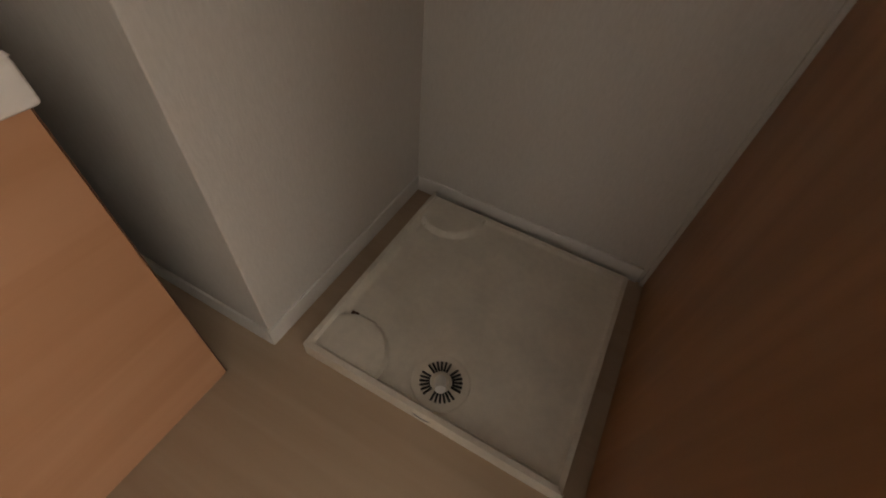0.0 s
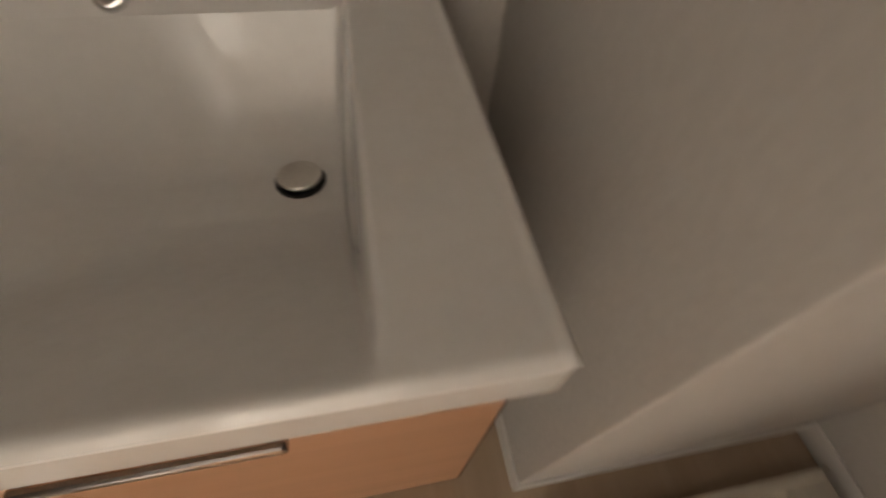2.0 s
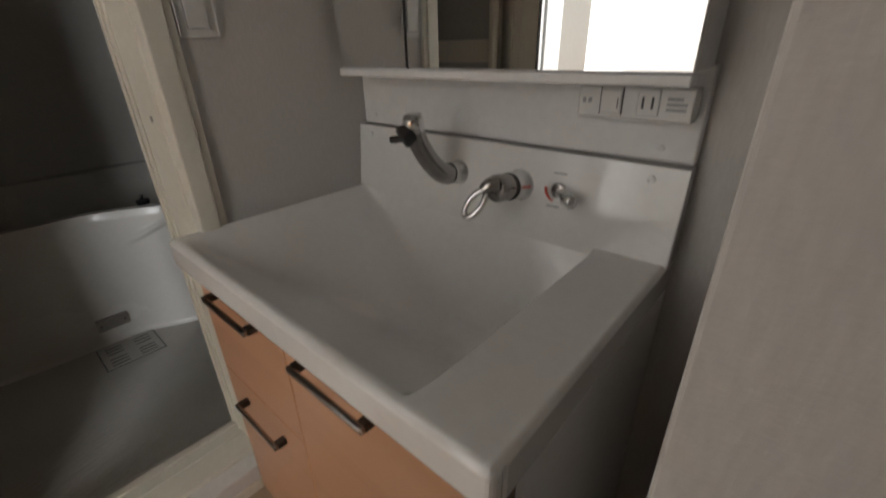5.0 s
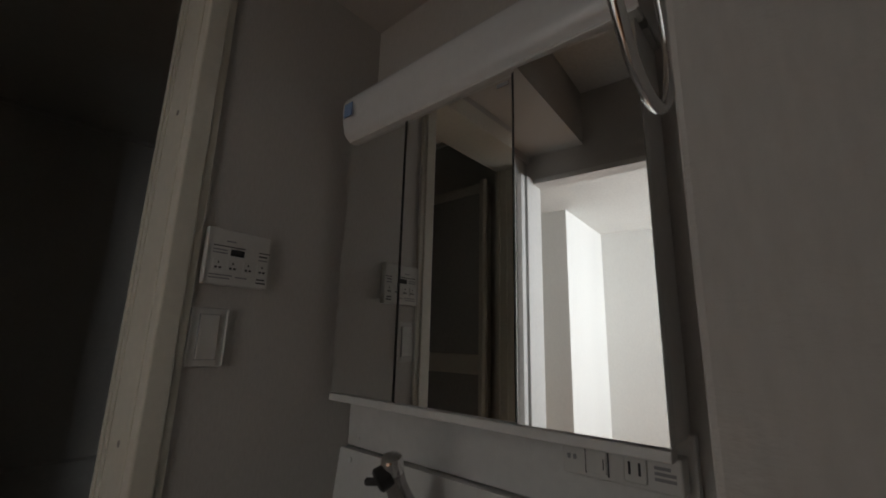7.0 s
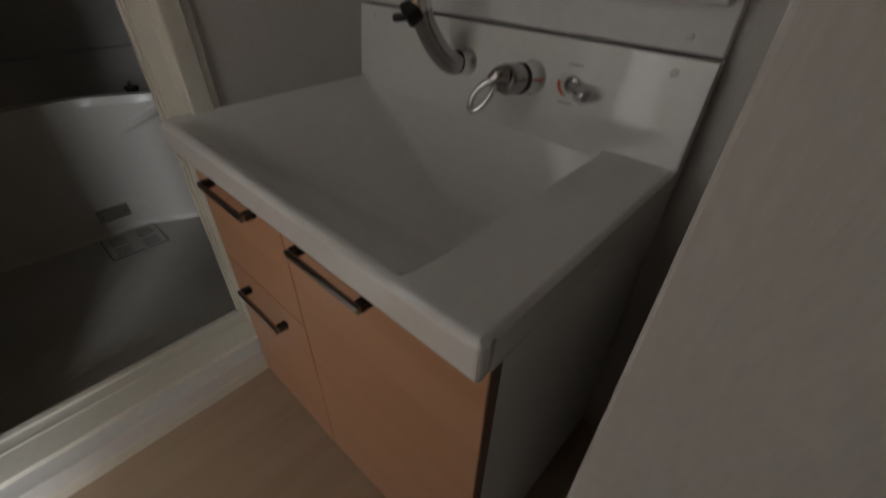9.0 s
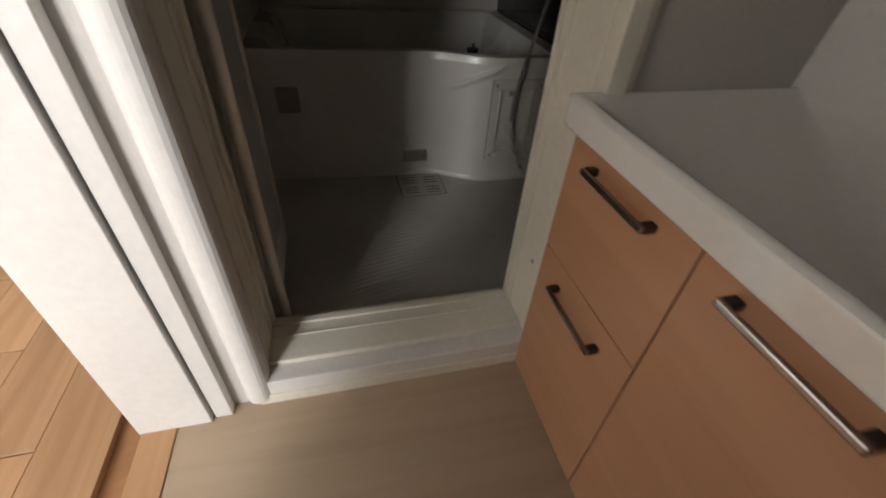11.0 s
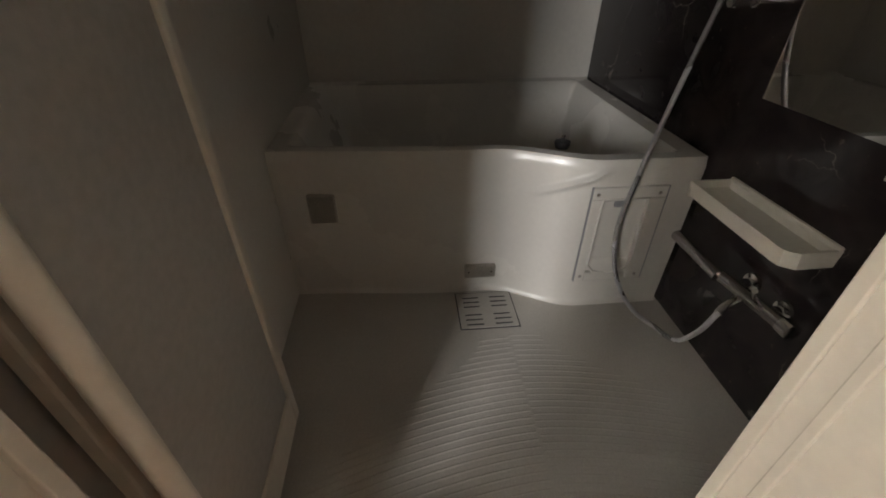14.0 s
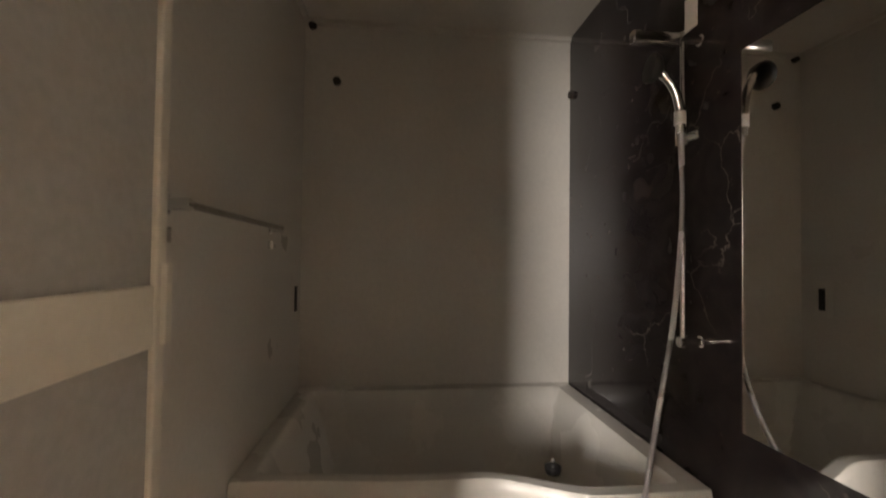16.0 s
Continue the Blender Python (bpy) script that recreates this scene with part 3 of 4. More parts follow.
stop = thing("stop_valve", (0.575, 0.045, 0.82), "small chrome plug-pull knob with a red printed ring", "valve")
part("ring_plate", turned([(0, 0.013), (0.006, 0.013), (0.008, 0.010)], (0.556, 0.036, 0.828), (-0.1, -1, 0.1)), NICKEL, stop, smooth=True)
part("red_mark", tube([(0.552 - 0.021 * math.cos(a), 0.0335, 0.828 + 0.020 * math.sin(a)) for a in (-1.3, -1.0, -0.7, -0.4, -0.1, 0.15)], 0.0026, 8), RED_INK, stop)
for z, x in ((0.856, 0.553), (0.797, 0.548)):
    part("print_line", box(x - 0.012, x + 0.012, 0.031 if z < 0.82 else 0.039, 0.0335 if z < 0.82 else 0.0415, z, z + 0.0018), GREY_INK, stop)
part("print_disc", turned([(0, 0.007), (0.0012, 0.007)], (0.541, 0.0355, 0.836), (-0.05, -1, 0.12), 16), SWITCH, stop)
part("print_disc", turned([(0, 0.007), (0.0012, 0.007)], (0.547, 0.0335, 0.818), (-0.05, -1, 0.12), 16), SWITCH, stop)
part("stem", turned([(0, 0.009), (0.020, 0.009)], (0.560, 0.030, 0.826), (0.95, -0.6, 0.0)), CHROME, stop, smooth=True)
part("knob", turned([(0, 0.009), (0.002, 0.0125), (0.018, 0.0130), (0.022, 0.010), (0.023, 0.004)], (0.578, 0.018, 0.822), (0.95, -0.6, 0.0)), CHROME, stop, smooth=True)

# panel under the mirror, mirror cabinet, lamp
cov = thing("mirror_base_panel", (VW / 2, 0.07, 0.895), "white panel between backsplash and mirror cabinet", "panel")
part("panel", box(0.004, VW - 0.002, 0.062, BACK, 0.895, 1.03, 0.003), MATT_WHITE, cov)
for x in (0.045, 0.70):
    part("screw_cap", turned([(0, 0.005), (0.002, 0.005), (0.003, 0.002)], (x, 0.062, 0.915), (0, -1, 0), 14), MATT_WHITE, cov)

sock = thing("socket_strip", (0.66, 0.055, 0.962), "white switch and socket strip under the mirror", "socket")
part("plate", box(0.575, 0.738, 0.030, 0.062, 0.957, 1.003, 0.003), SWITCH, sock)
part("rocker", box(0.612, 0.643, 0.0265, 0.030, 0.965, 0.999, 0.002), SWITCH, sock)
part("rocker_gap", box(0.6105, 0.612, 0.0285, 0.0299, 0.963, 1.001), INK, sock)
part("rocker_gap", box(0.643, 0.6445, 0.0285, 0.0299, 0.963, 1.001), INK, sock)
part("rocker_line", box(0.637, 0.6385, 0.0258, 0.0264, 0.972, 0.986), INK, sock)
part("socket_face", box(0.665, 0.695, 0.0275, 0.030, 0.964, 1.000, 0.002), SWITCH, sock)
for x in (0.673, 0.686):
    part("slot", box(x - 0.0015, x + 0.0015, 0.0265, 0.0274, 0.974, 0.990), INK, sock)
for x in (0.583, 0.592):
    part("print", box(x, x + 0.005, 0.0293, 0.0299, 0.978, 0.985), GREY_INK, sock)
for z, w in ((0.986, 0.020), (0.979, 0.026), (0.972, 0.026)):
    part("print", box(0.704, 0.704 + w, 0.0293, 0.0299, z, z + 0.004), GREY_INK, sock)

MY, MZ0, MZ1 = -0.024, 1.020, 1.628
cab = thing("mirror_cabinet", (0.4, 0.02, MZ0), "white three-door mirror cabinet above the washbasin", "mirror cabinet")
part("case", box(0.045, 0.740, MY + 0.022, BACK, MZ0 + 0.004, MZ1 - 0.003, 0.002), MATT_WHITE, cab)
part("bottom_rail", box(0.043, 0.741, MY - 0.004, MY + 0.022, MZ0 - 0.012, MZ0 + 0.003, 0.002), MATT_WHITE, cab)


def swung(bm, hinge, degrees):
    """Turns a mirror door about its upright hinge."""
    at = Vector((hinge, MY + 0.021, 0))
    bm.transform(Matrix.Translation(at) @ Matrix.Rotation(radians(degrees), 4, "Z") @ Matrix.Translation(-at))
    return bm


# the end door hangs a little off its latch
for x0, x1, turn in ((0.044, 0.2495, 0.0), (0.2540, 0.5275, 0.0), (0.5330, 0.740, 2.3)):
    door = part("door", swung(box(x0, x1, MY + 0.004, MY + 0.021, MZ0 + 0.004, MZ1 - 0.003, 0.001), x1, turn), MATT_WHITE, cab)
    part("mirror", swung(box(x0 + 0.0015, x1 - 0.0015, MY, MY + 0.0039, MZ0 + 0.006, MZ1 - 0.005), x1, turn), MIRROR, door, "clear mirror pane")
part("door_gap", box(0.2495, 0.2540, MY + 0.0005, MY + 0.02, MZ0 + 0.004, MZ1 - 0.003), BLACK, cab)
part("door_gap", box(0.5275, 0.5330, MY + 0.0005, MY + 0.02, MZ0 + 0.004, MZ1 - 0.003), BLACK, cab)
part("label_patch", box(0.494, 0.520, MY - 0.0008, MY - 0.0002, 1.604, 1.612), GREY_INK, cab, "small grey printed mark on the mirror")

lamp_t = thing("mirror_lamp", (0.4, 0.0, MZ1), "unlit white curved lamp cover above the mirror", "lamp")


LAMP_PROFILE = curve_points([(0, -0.034, MZ1 + 0.001), (0, -0.052, MZ1 + 0.022), (0, -0.060, MZ1 + 0.08), (0, -0.048, MZ1 + 0.116), (0, 0.0, MZ1 + 0.135), (0, BACK, MZ1 + 0.138)], 5)


def lamp_shape(u, v):
    p = LAMP_PROFILE[round(v * (len(LAMP_PROFILE) - 1))]
    return Vector((0.053 + 0.697 * u, p.y, p.z))


part("cover", sheet(12, len(LAMP_PROFILE) - 1, lamp_shape), LAMP_COVER, lamp_t, smooth=True)
for x in (0.053, 0.750):
    bm = bmesh.new()
    bm.faces.new([bm.verts.new((x, p.y, p.z)) for p in LAMP_PROFILE] + [bm.verts.new((x, BACK, MZ1 + 0.004))])
    part("end_cap", bm, LAMP_COVER, lamp_t)
part("back_box", box(0.056, 0.747, 0.02, BACK, MZ1 + 0.002, MZ1 + 0.12), MATT_WHITE, lamp_t)
part("rail", box(0.056, 0.748, MY - 0.012, MY + 0.02, MZ1 - 0.002, MZ1 + 0.010, 0.002), MATT_WHITE, lamp_t)
part("sticker", box(0.075, 0.105, -0.0715, -0.069, MZ1 + 0.045, MZ1 + 0.080), BLUE_INK, lamp_t, "pale blue sticker")

# switch and bath control on the wall
sw = thing("light_switch", (0.0, -0.287, 1.085), "white wide rocker light switch on the wallpaper", "light switch")
part("plate", box(0.0, 0.006, -0.322, -0.253, 1.084, 1.195, 0.002), SWITCH, sw)
for y in (-0.322, -0.257):
    part("ridge", box(0.006, 0.0105, y, y + 0.004, 1.086, 1.193, 0.0015), SWITCH, sw, "raised plate edge")
part("rocker_gap", box(0.0061, 0.0066, -0.3059, -0.2681, 1.0971, 1.1829), GREY_INK, sw, "thin dark seam about the rocker")
part("rocker", box(0.0067, 0.0105, -0.305, -0.269, 1.098, 1.182, 0.0015), SWITCH, sw)

rem = thing("bath_fan_control", (0.0, -0.252, 1.24), "white bathroom dryer control with a small dark display", "control panel")
part("case", box(0.0, 0.018, -0.316, -0.188, 1.240, 1.353, 0.003), SWITCH, rem)
part("rim", box(0.018, 0.0205, -0.316, -0.312, 1.243, 1.350, 0.001), SWITCH, rem, "raised case edge")
part("display", box(0.018, 0.0186, -0.270, -0.243, 1.300, 1.313), INK, rem, "small dark display")
part("print_line", box(0.018, 0.0184, -0.304, -0.241, 1.3165, 1.3185), INK, rem)
part("print_line", box(0.018, 0.0184, -0.213, -0.190, 1.314, 1.316), INK, rem)
part("print", box(0.018, 0.0184, -0.280, -0.262, 1.327, 1.330), GREY_INK, rem)
for y, w, z, mtl in ((-0.304, 0.028, 1.308, GREY_INK), (-0.304, 0.028, 1.302, GREY_INK), (-0.212, 0.018, 1.306, INK), (-0.213, 0.020, 1.298, GREY_INK),
                     (-0.306, 0.044, 1.258, GREY_INK), (-0.306, 0.040, 1.252, GREY_INK), (-0.256, 0.024, 1.256, GREY_INK), (-0.213, 0.018, 1.257, INK), (-0.213, 0.020, 1.250, INK)):
    part("print", box(0.018, 0.0184, y, y + w, z, z + 0.003), mtl, rem)
for y in (-0.302, -0.274, -0.243, -0.214):
    b = part("button", box(0.018, 0.0195, y, y + 0.021, 1.266, 1.290, 0.001), SWITCH, rem)
    for dy, dz, w in ((0.004, 0.006, 0.005), (0.012, 0.006, 0.005), (0.009, 0.016, 0.003)):
        part("print", box(0.0196, 0.020, y + dy, y + dy + w, 1.266 + dz, 1.270 + dz), INK, b)

# towel ring on the wing wall
ring = thing("towel_ring", (WING_X, -0.33, 1.40), "chrome towel ring on the wall beside the mirror", "towel ring")
part("plate", box(WING_X - 0.008, WING_X, -0.350, -0.310, 1.442, 1.482, 0.003), CHROME, ring)
part("arm", tube([(WING_X - 0.006, -0.33, 1.462), (WING_X - 0.042, -0.33, 1.462)], 0.008, 14), CHROME, ring)
part("ring", tube([(WING_X - 0.034, -0.33 + 0.072 * math.sin(a), 1.384 + 0.080 * math.cos(a)) for a in (2 * math.pi * k / 48 for k in range(49))], 0.0045, 10), CHROME, ring, smooth=True)

# ---- laundry pan ----
PX0, PX1, PY0, PY1 = 0.873, 1.503, -1.163, -0.526
pan = thing("laundry_pan", ((PX0 + PX1) / 2, (PY0 + PY1) / 2, 0), "cream plastic washing machine pan with a drain", "washing machine pan")


def pan_top(u, v):
    x, y = PX0 + (PX1 - PX0) * u, PY0 + (PY1 - PY0) * v
    e = min(x - PX0, PX1 - x, y - PY0, PY1 - y)
    tall = min(x - PX0, PY1 - y) == e
    z = (0.050 if tall else 0.032) - (0.026 if tall else 0.008) * smooth_step(0.012, 0.022, e)
    for cx, cy in ((PX0, PY1), (PX1, PY1)):
        d = math.hypot(x - cx - (0.035 if cx == PX0 else -0.035), y - cy - (-0.085))
        z = max(z, 0.024 + 0.018 * (1 - smooth_step(0.100, 0.108, d)) if e > 0.012 else z)
    d = math.hypot(x - 0.965, y + 0.845)
    z -= 0.004 * (1 - smooth_step(0.072, 0.076, d))
    return Vector((x, y, z))


part("tray", sheet(100, 100, pan_top), PAN_MAT, pan, smooth=True)
for a, z in (((PX0, PX1, PY0, PY0 + 0.004), 0.0315), ((PX0, PX1, PY1 - 0.004, PY1), 0.0495), ((PX0, PX0 + 0.004, PY0, PY1), 0.0495), ((PX1 - 0.004, PX1, PY0, PY1), 0.0315)):
    part("rim_wall", box(*a, 0.0, z), PAN_MAT, pan)
part("drain_groove", tube([(0.965 + 0.094 * math.cos(2 * math.pi * k / 40), -0.845 + 0.094 * math.sin(2 * math.pi * k / 40), 0.0208) for k in range(41)], 0.0013, 6), GREY_INK, pan, "thin round groove about the drain")
dr = part("drain", turned([(0.0, 0.069), (0.003, 0.068), (0.0035, 0.062), (0.0025, 0.058), (0.003, 0.018), (0.018, 0.015), (0.020, 0.006)], (0.965, -0.845, 0.0205), (0, 0, 1), 32), PAN_MAT, pan, "round slotted drain cover", smooth=True)
for k in range(28):
    a = 2 * math.pi * k / 28
    if k % 7 == 6:
        continue
    c, s = math.cos(a), math.sin(a)
    bm = box(-0.012, 0.012, -0.0025, 0.0025, -0.001, 0.001)
    bm.transform(Matrix.Translation((0.965 + 0.038 * c, -0.845 + 0.038 * s, 0.0245)) @ Matrix.Rotation(a, 4, "Z"))
    part("slot", bm, BLACK, dr)

part("drain_elbow", tube(curve_points([(0.968, -0.842, 0.022), (0.960, -0.846, 0.040), (0.938, -0.856, 0.050)], 5), 0.0125, 16), SWITCH, dr, "white pipe stub in the drain", smooth=True)
for x, y, w, d in ((0.900, -0.705, 0.020, 0.012), (1.005, -0.560, 0.012, 0.020), (1.372, -0.560, 0.012, 0.020), (1.470, -0.705, 0.020, 0.012)):
    part("notch", box(x, x + w, y - d, y, 0.0245, 0.0262), EDGE_DARK, pan, "dark slot beside the corner support")

# ---- bathroom: tub ----
RIM = 0.50


def tub_front(y):
    """How far the tub's front comes out at y: it swells towards the marble wall."""
    return -1.185 - 0.040 * smooth_step(0.55, 1.15, -y) + 0.115 * smooth_step(-0.44, -0.12, y)


tub = thing("bathtub", (-1.6, -0.48, BATH_Z), "off-white acrylic bathtub with a swelling front apron", "bathtub")


def tub_apron(u, v):
    y = BATH_LEFT + 0.002 + (BATH_RIGHT - BATH_LEFT - 0.012) * u
    z = BATH_Z + (RIM - BATH_Z) * v
    # the swell leans out at the top and fades towards the foot on the slim side
    x = tub_front(y) - 0.012 * (1 - v) - 0.008 * smooth_step(0.94, 1.0, v)
    crest = 0.375 + (y + 0.31) * 0.50
    fold = smooth_step(-0.36, -0.26, y) * (1 - smooth_step(-0.16, -0.09, y)) * smooth_step(crest - 0.030, crest, z) * (1 - smooth_step(crest, crest + 0.010, z))
    x += 0.016 * fold
    lo = BATH_Z + 0.02
    if z < lo:
        x += 0.012 * ((lo - z) / 0.02) ** 2
    return Vector((x, y, z))


part("apron", sheet(120, 90, tub_apron), TUB, tub, smooth=True)


def tub_inside(u, v):
    y = BATH_LEFT + 0.002 + (BATH_RIGHT - BATH_LEFT - 0.012) * u
    xf = tub_front(y) - 0.008
    x = xf + (BATH_FAR + 0.002 - xf) * v
    w = (xf - x)
    inner = min(smooth_step(0.045, 0.12, w), smooth_step(0.05, 0.13, x - BATH_FAR), smooth_step(0.06, 0.26, y - BATH_LEFT), smooth_step(0.075, 0.17, BATH_RIGHT - y))
    z = RIM - 0.46 * inner
    z += 0.006 * (1 - smooth_step(0.0, 0.03, x - BATH_FAR))
    return Vector((x, y, z))


part("inside", sheet(80, 70, tub_inside), TUB, tub, smooth=True)

# access panel, drain plate and clip on the apron
ap = part("access_panel", box(-1.085, -1.064, -0.135, 0.105, 0.345, 0.385, 0.004), TUB, tub, "moulded access panel held by screws")
part("panel_side", box(-1.085, -1.064, -0.135, -0.100, 0.022, 0.345, 0.004), TUB, ap)
part("panel_side", box(-1.085, -1.064, 0.048, 0.105, 0.022, 0.345, 0.004), TUB, ap)
part("panel_foot", box(-1.085, -1.064, -0.100, 0.048, 0.022, 0.058, 0.004), TUB, ap)
part("pocket_lip", tube([(-1.062, -0.100, 0.345), (-1.062, 0.048, 0.345), (-1.062, 0.050, 0.095), (-1.062, 0.025, 0.066), (-1.062, -0.026, 0.056), (-1.062, -0.078, 0.066), (-1.062, -0.102, 0.095), (-1.062, -0.100, 0.345)], 0.005, 8), TUB, ap, smooth=True)


def scoop(u, v):
    """A half-round lip that leans out of the pocket's foot."""
    a = math.pi * (1 + u)
    return Vector((-1.0775 + 0.015 * v * abs(math.sin(a)) ** 0.5, -0.026 + 0.072 * math.cos(a) * (0.25 + 0.75 * v), 0.108 + 0.050 * math.sin(a) * v))


part("finger_scoop", sheet(24, 8, scoop), TUB, ap, "half-round moulded finger scoop", smooth=True)
for y in (-0.1365, 0.1065):
    part("seam", box(-1.075, -1.0655, y - 0.0012, y + 0.0012, 0.022, 0.385), GREY_INK, ap)
for y in (-0.118, 0.080):
    for z in (0.045, 0.362):
        part("screw", turned([(0, 0.006), (0.003, 0.005), (0.004, 0.002)], (-1.0645, y, z), (1, 0, 0), 14), STEEL, ap)
ap.location = ap.location + Vector((0, -0.018, 0.030))
part("latch", box(-1.072, -1.060, -0.076, -0.042, 0.348, 0.378, 0.002), GREY_INK, tub, "grey plastic latch")
plate = part("overflow_plate", box(-1.198, -1.176, -0.522, -0.408, 0.004, 0.056, 0.003), STEEL, tub, "metal plate with two screws")
for y in (-0.508, -0.424):
    part("screw", turned([(0, 0.004), (0.002, 0.003)], (-1.177, y, 0.030), (1, 0, 0), 12), BLACK, plate)
part("grip", box(-1.245, -1.214, -1.05, -0.955, 0.245, 0.355, 0.008), STEEL, tub, "metal-coloured clip on the apron")
pg = thing("bath_plug", (-1.262, -0.200, 0.47), "black rubber plug on the tub edge", "plug")
part("stopper", turned([(0, 0.022), (0.014, 0.026), (0.022, 0.026), (0.026, 0.015)], (-1.262, -0.200, 0.470), (0, 0, 1), 20), BLACK, pg, smooth=True)
part("pull_knob", turned([(0, 0.005), (0.012, 0.008), (0.018, 0.004)], (-1.262, -0.200, 0.496), (0, 0, 1), 12), CHROME, pg)

# floor drain cover
dc = thing("floor_drain_cover", (-1.09, -0.45, BATH_Z), "square slotted floor drain cover before the tub", "drain cover")
part("seam", box(-1.172, -0.982, -0.560, -0.348, BATH_Z, BATH_Z + 0.0015), INK, dc)
part("cover", box(-1.168, -0.986, -0.556, -0.352, BATH_Z, BATH_Z + 0.0040, 0.001), BATH_FLOOR, dc)
for col in (-0.505, -0.403):
    for row in range(6):
        x = -1.143 + row * 0.024 + (0.018 if row > 2 else 0)
        part("slot", box(x, x + 0.006, col - 0.03, col + 0.03, BATH_Z + 0.0041, BATH_Z + 0.0046), INK, dc)

# ribs of the bathroom floor
bm = bmesh.new()
for k in range(34):
    x0 = -0.945 + 0.0215 * k
    half = 0.10 + 0.50 * smooth_step(0, 16, k)
    for side in (-1, 1):
        a_prev = None
        n = 16
        for i in range(n + 1):
            s = half * i / n
            if side > 0 and s > 0.42:
                break
            y = -0.40 + side * (0.004 + s)
            x = x0 + 0.10 * (s / 0.5) ** 1.6 + (0.010 if side < 0 else 0.0)
            if x > -0.215 or x < -0.98:
                break
            ring_v = [bm.verts.new((x + dx, y, BATH_Z + dz)) for dx, dz in ((-0.0035, 0.0002), (0.0, 0.0015), (0.0035, 0.0002))]
            if a_prev:
                for q in range(2):
                    bm.faces.new((a_prev[q], a_prev[q + 1], ring_v[q + 1], ring_v[q]))
            a_prev = ring_v
ribs = part("floor_ribs", bm, BATH_FLOOR, bath_floor, "fine raised anti-slip ribs")
tagged(ribs, kind="stuff")

# shelf, mixer and hose on the marble wall
sh = thing("bath_shelf", (-0.77, 0.12, 0.44), "cream plastic counter shelf on the marble wall", "shelf")


def shelf_depth(u):
    """The shelf's front, rounded at its near corner."""
    return 0.126 - 0.030 * (1 - math.sqrt(max(1 - max((u - 0.90) / 0.10, 0.0) ** 2, 0.0)))


def shelf_shape(u, v):
    x = -0.965 + 0.355 * u
    depth = shelf_depth(u)
    y = BATH_RIGHT - depth * (1 - v)
    e = min(x + 0.965, -0.61 - x, BATH_RIGHT - y, y - (BATH_RIGHT - depth))
    return Vector((x, y, 0.480 - 0.020 * smooth_step(0.008, 0.016, e)))


part("tray", sheet(50, 24, shelf_shape), CREAM, sh, smooth=True)
bm = bmesh.new()
tops, lows = [], []
for k in range(21):
    u = k / 20
    x = -0.965 + 0.355 * u
    y = BATH_RIGHT - shelf_depth(u)
    tops.append(bm.verts.new((x, y, 0.480)))
    lows.append(bm.verts.new((x, y + 0.008, 0.436)))
for v in (BATH_RIGHT,):
    tops.append(bm.verts.new((-0.61, v, 0.480)))
    lows.append(bm.verts.new((-0.612, v, 0.436)))
for k in range(len(tops) - 1):
    bm.faces.new((tops[k], tops[k + 1], lows[k + 1], lows[k]))
bm.faces.new([*lows, bm.verts.new((-0.965, BATH_RIGHT, 0.436))])
part("edge", bm, CREAM, sh)
part("bracket", box(-0.966, -0.958, 0.071, BATH_RIGHT, 0.432, 0.479, 0.002), CREAM, sh)
part("back_lip", box(-0.965, -0.61, BATH_RIGHT - 0.010, BATH_RIGHT, 0.458, 0.488, 0.003), CREAM, sh)

fau = thing("bath_mixer", (-0.80, 0.15, 0.25), "chrome thermostatic bath and shower mixer", "tap")
part("spout", tube([(-1.0, 0.115, 0.276), (-0.90, 0.12, 0.273), (-0.80, 0.125, 0.268)], [0.0165, 0.0165, 0.018], 18), NICKEL, fau, "satin grey spout", smooth=True)
# chrome body in darker nickel: the marble's dark reflection is put into its colour
part("body", tube([(-0.80, 0.135, 0.268), (-0.60, 0.145, 0.280)], 0.018, 20), NICKEL, fau, smooth=True)
part("dial", turned([(0, 0.021), (0.030, 0.022), (0.034, 0.016)], (-0.60, 0.145, 0.280), (1, 0, 0.05)), CHROME, fau, smooth=True)
part("lever", tube([(-0.66, 0.125, 0.295), (-0.655, 0.095, 0.325), (-0.65, 0.085, 0.345)], 0.007, 10), CHROME, fau, smooth=True)
for x in (-0.76, -0.65):
    part("wall_flange", turned([(0, 0.028), (0.008, 0.026), (0.012, 0.014), (0.05, 0.013)], (x, BATH_RIGHT, 0.272), (0, -1, 0)), CHROME, fau, smooth=True)
part("hose_elbow", tube(curve_points([(-0.715, 0.130, 0.262), (-0.70, 0.090, 0.258), (-0.69, 0.062, 0.238)], 6), 0.011, 14), CHROME, fau, smooth=True)

hose = thing("shower_hose", (-0.9, 0.1, BATH_Z), "silver metal shower hose hanging down to the floor", "shower hose")
part("hose", tube(curve_points([(-0.69, 0.06, 0.235), (-0.715, 0.062, 0.15), (-0.78, 0.080, 0.04), (-0.86, 0.110, -0.035), (-0.925, 0.110, BATH_Z + 0.010),
                                (-0.985, 0.050, -0.030), (-1.015, -0.010, 0.06), (-1.025, -0.050, 0.17), (-1.026, -0.070, 0.30), (-1.028, -0.050, 0.46),
                                (-1.055, -0.020, 0.54), (-1.098, 0.042, 0.72), (-1.110, 0.088, 0.92), (-1.108, 0.110, 1.12), (-1.098, 0.114, 1.30), (-1.080, 0.094, 1.50)], 12), 0.0075, 12), HOSE, hose, smooth=True)

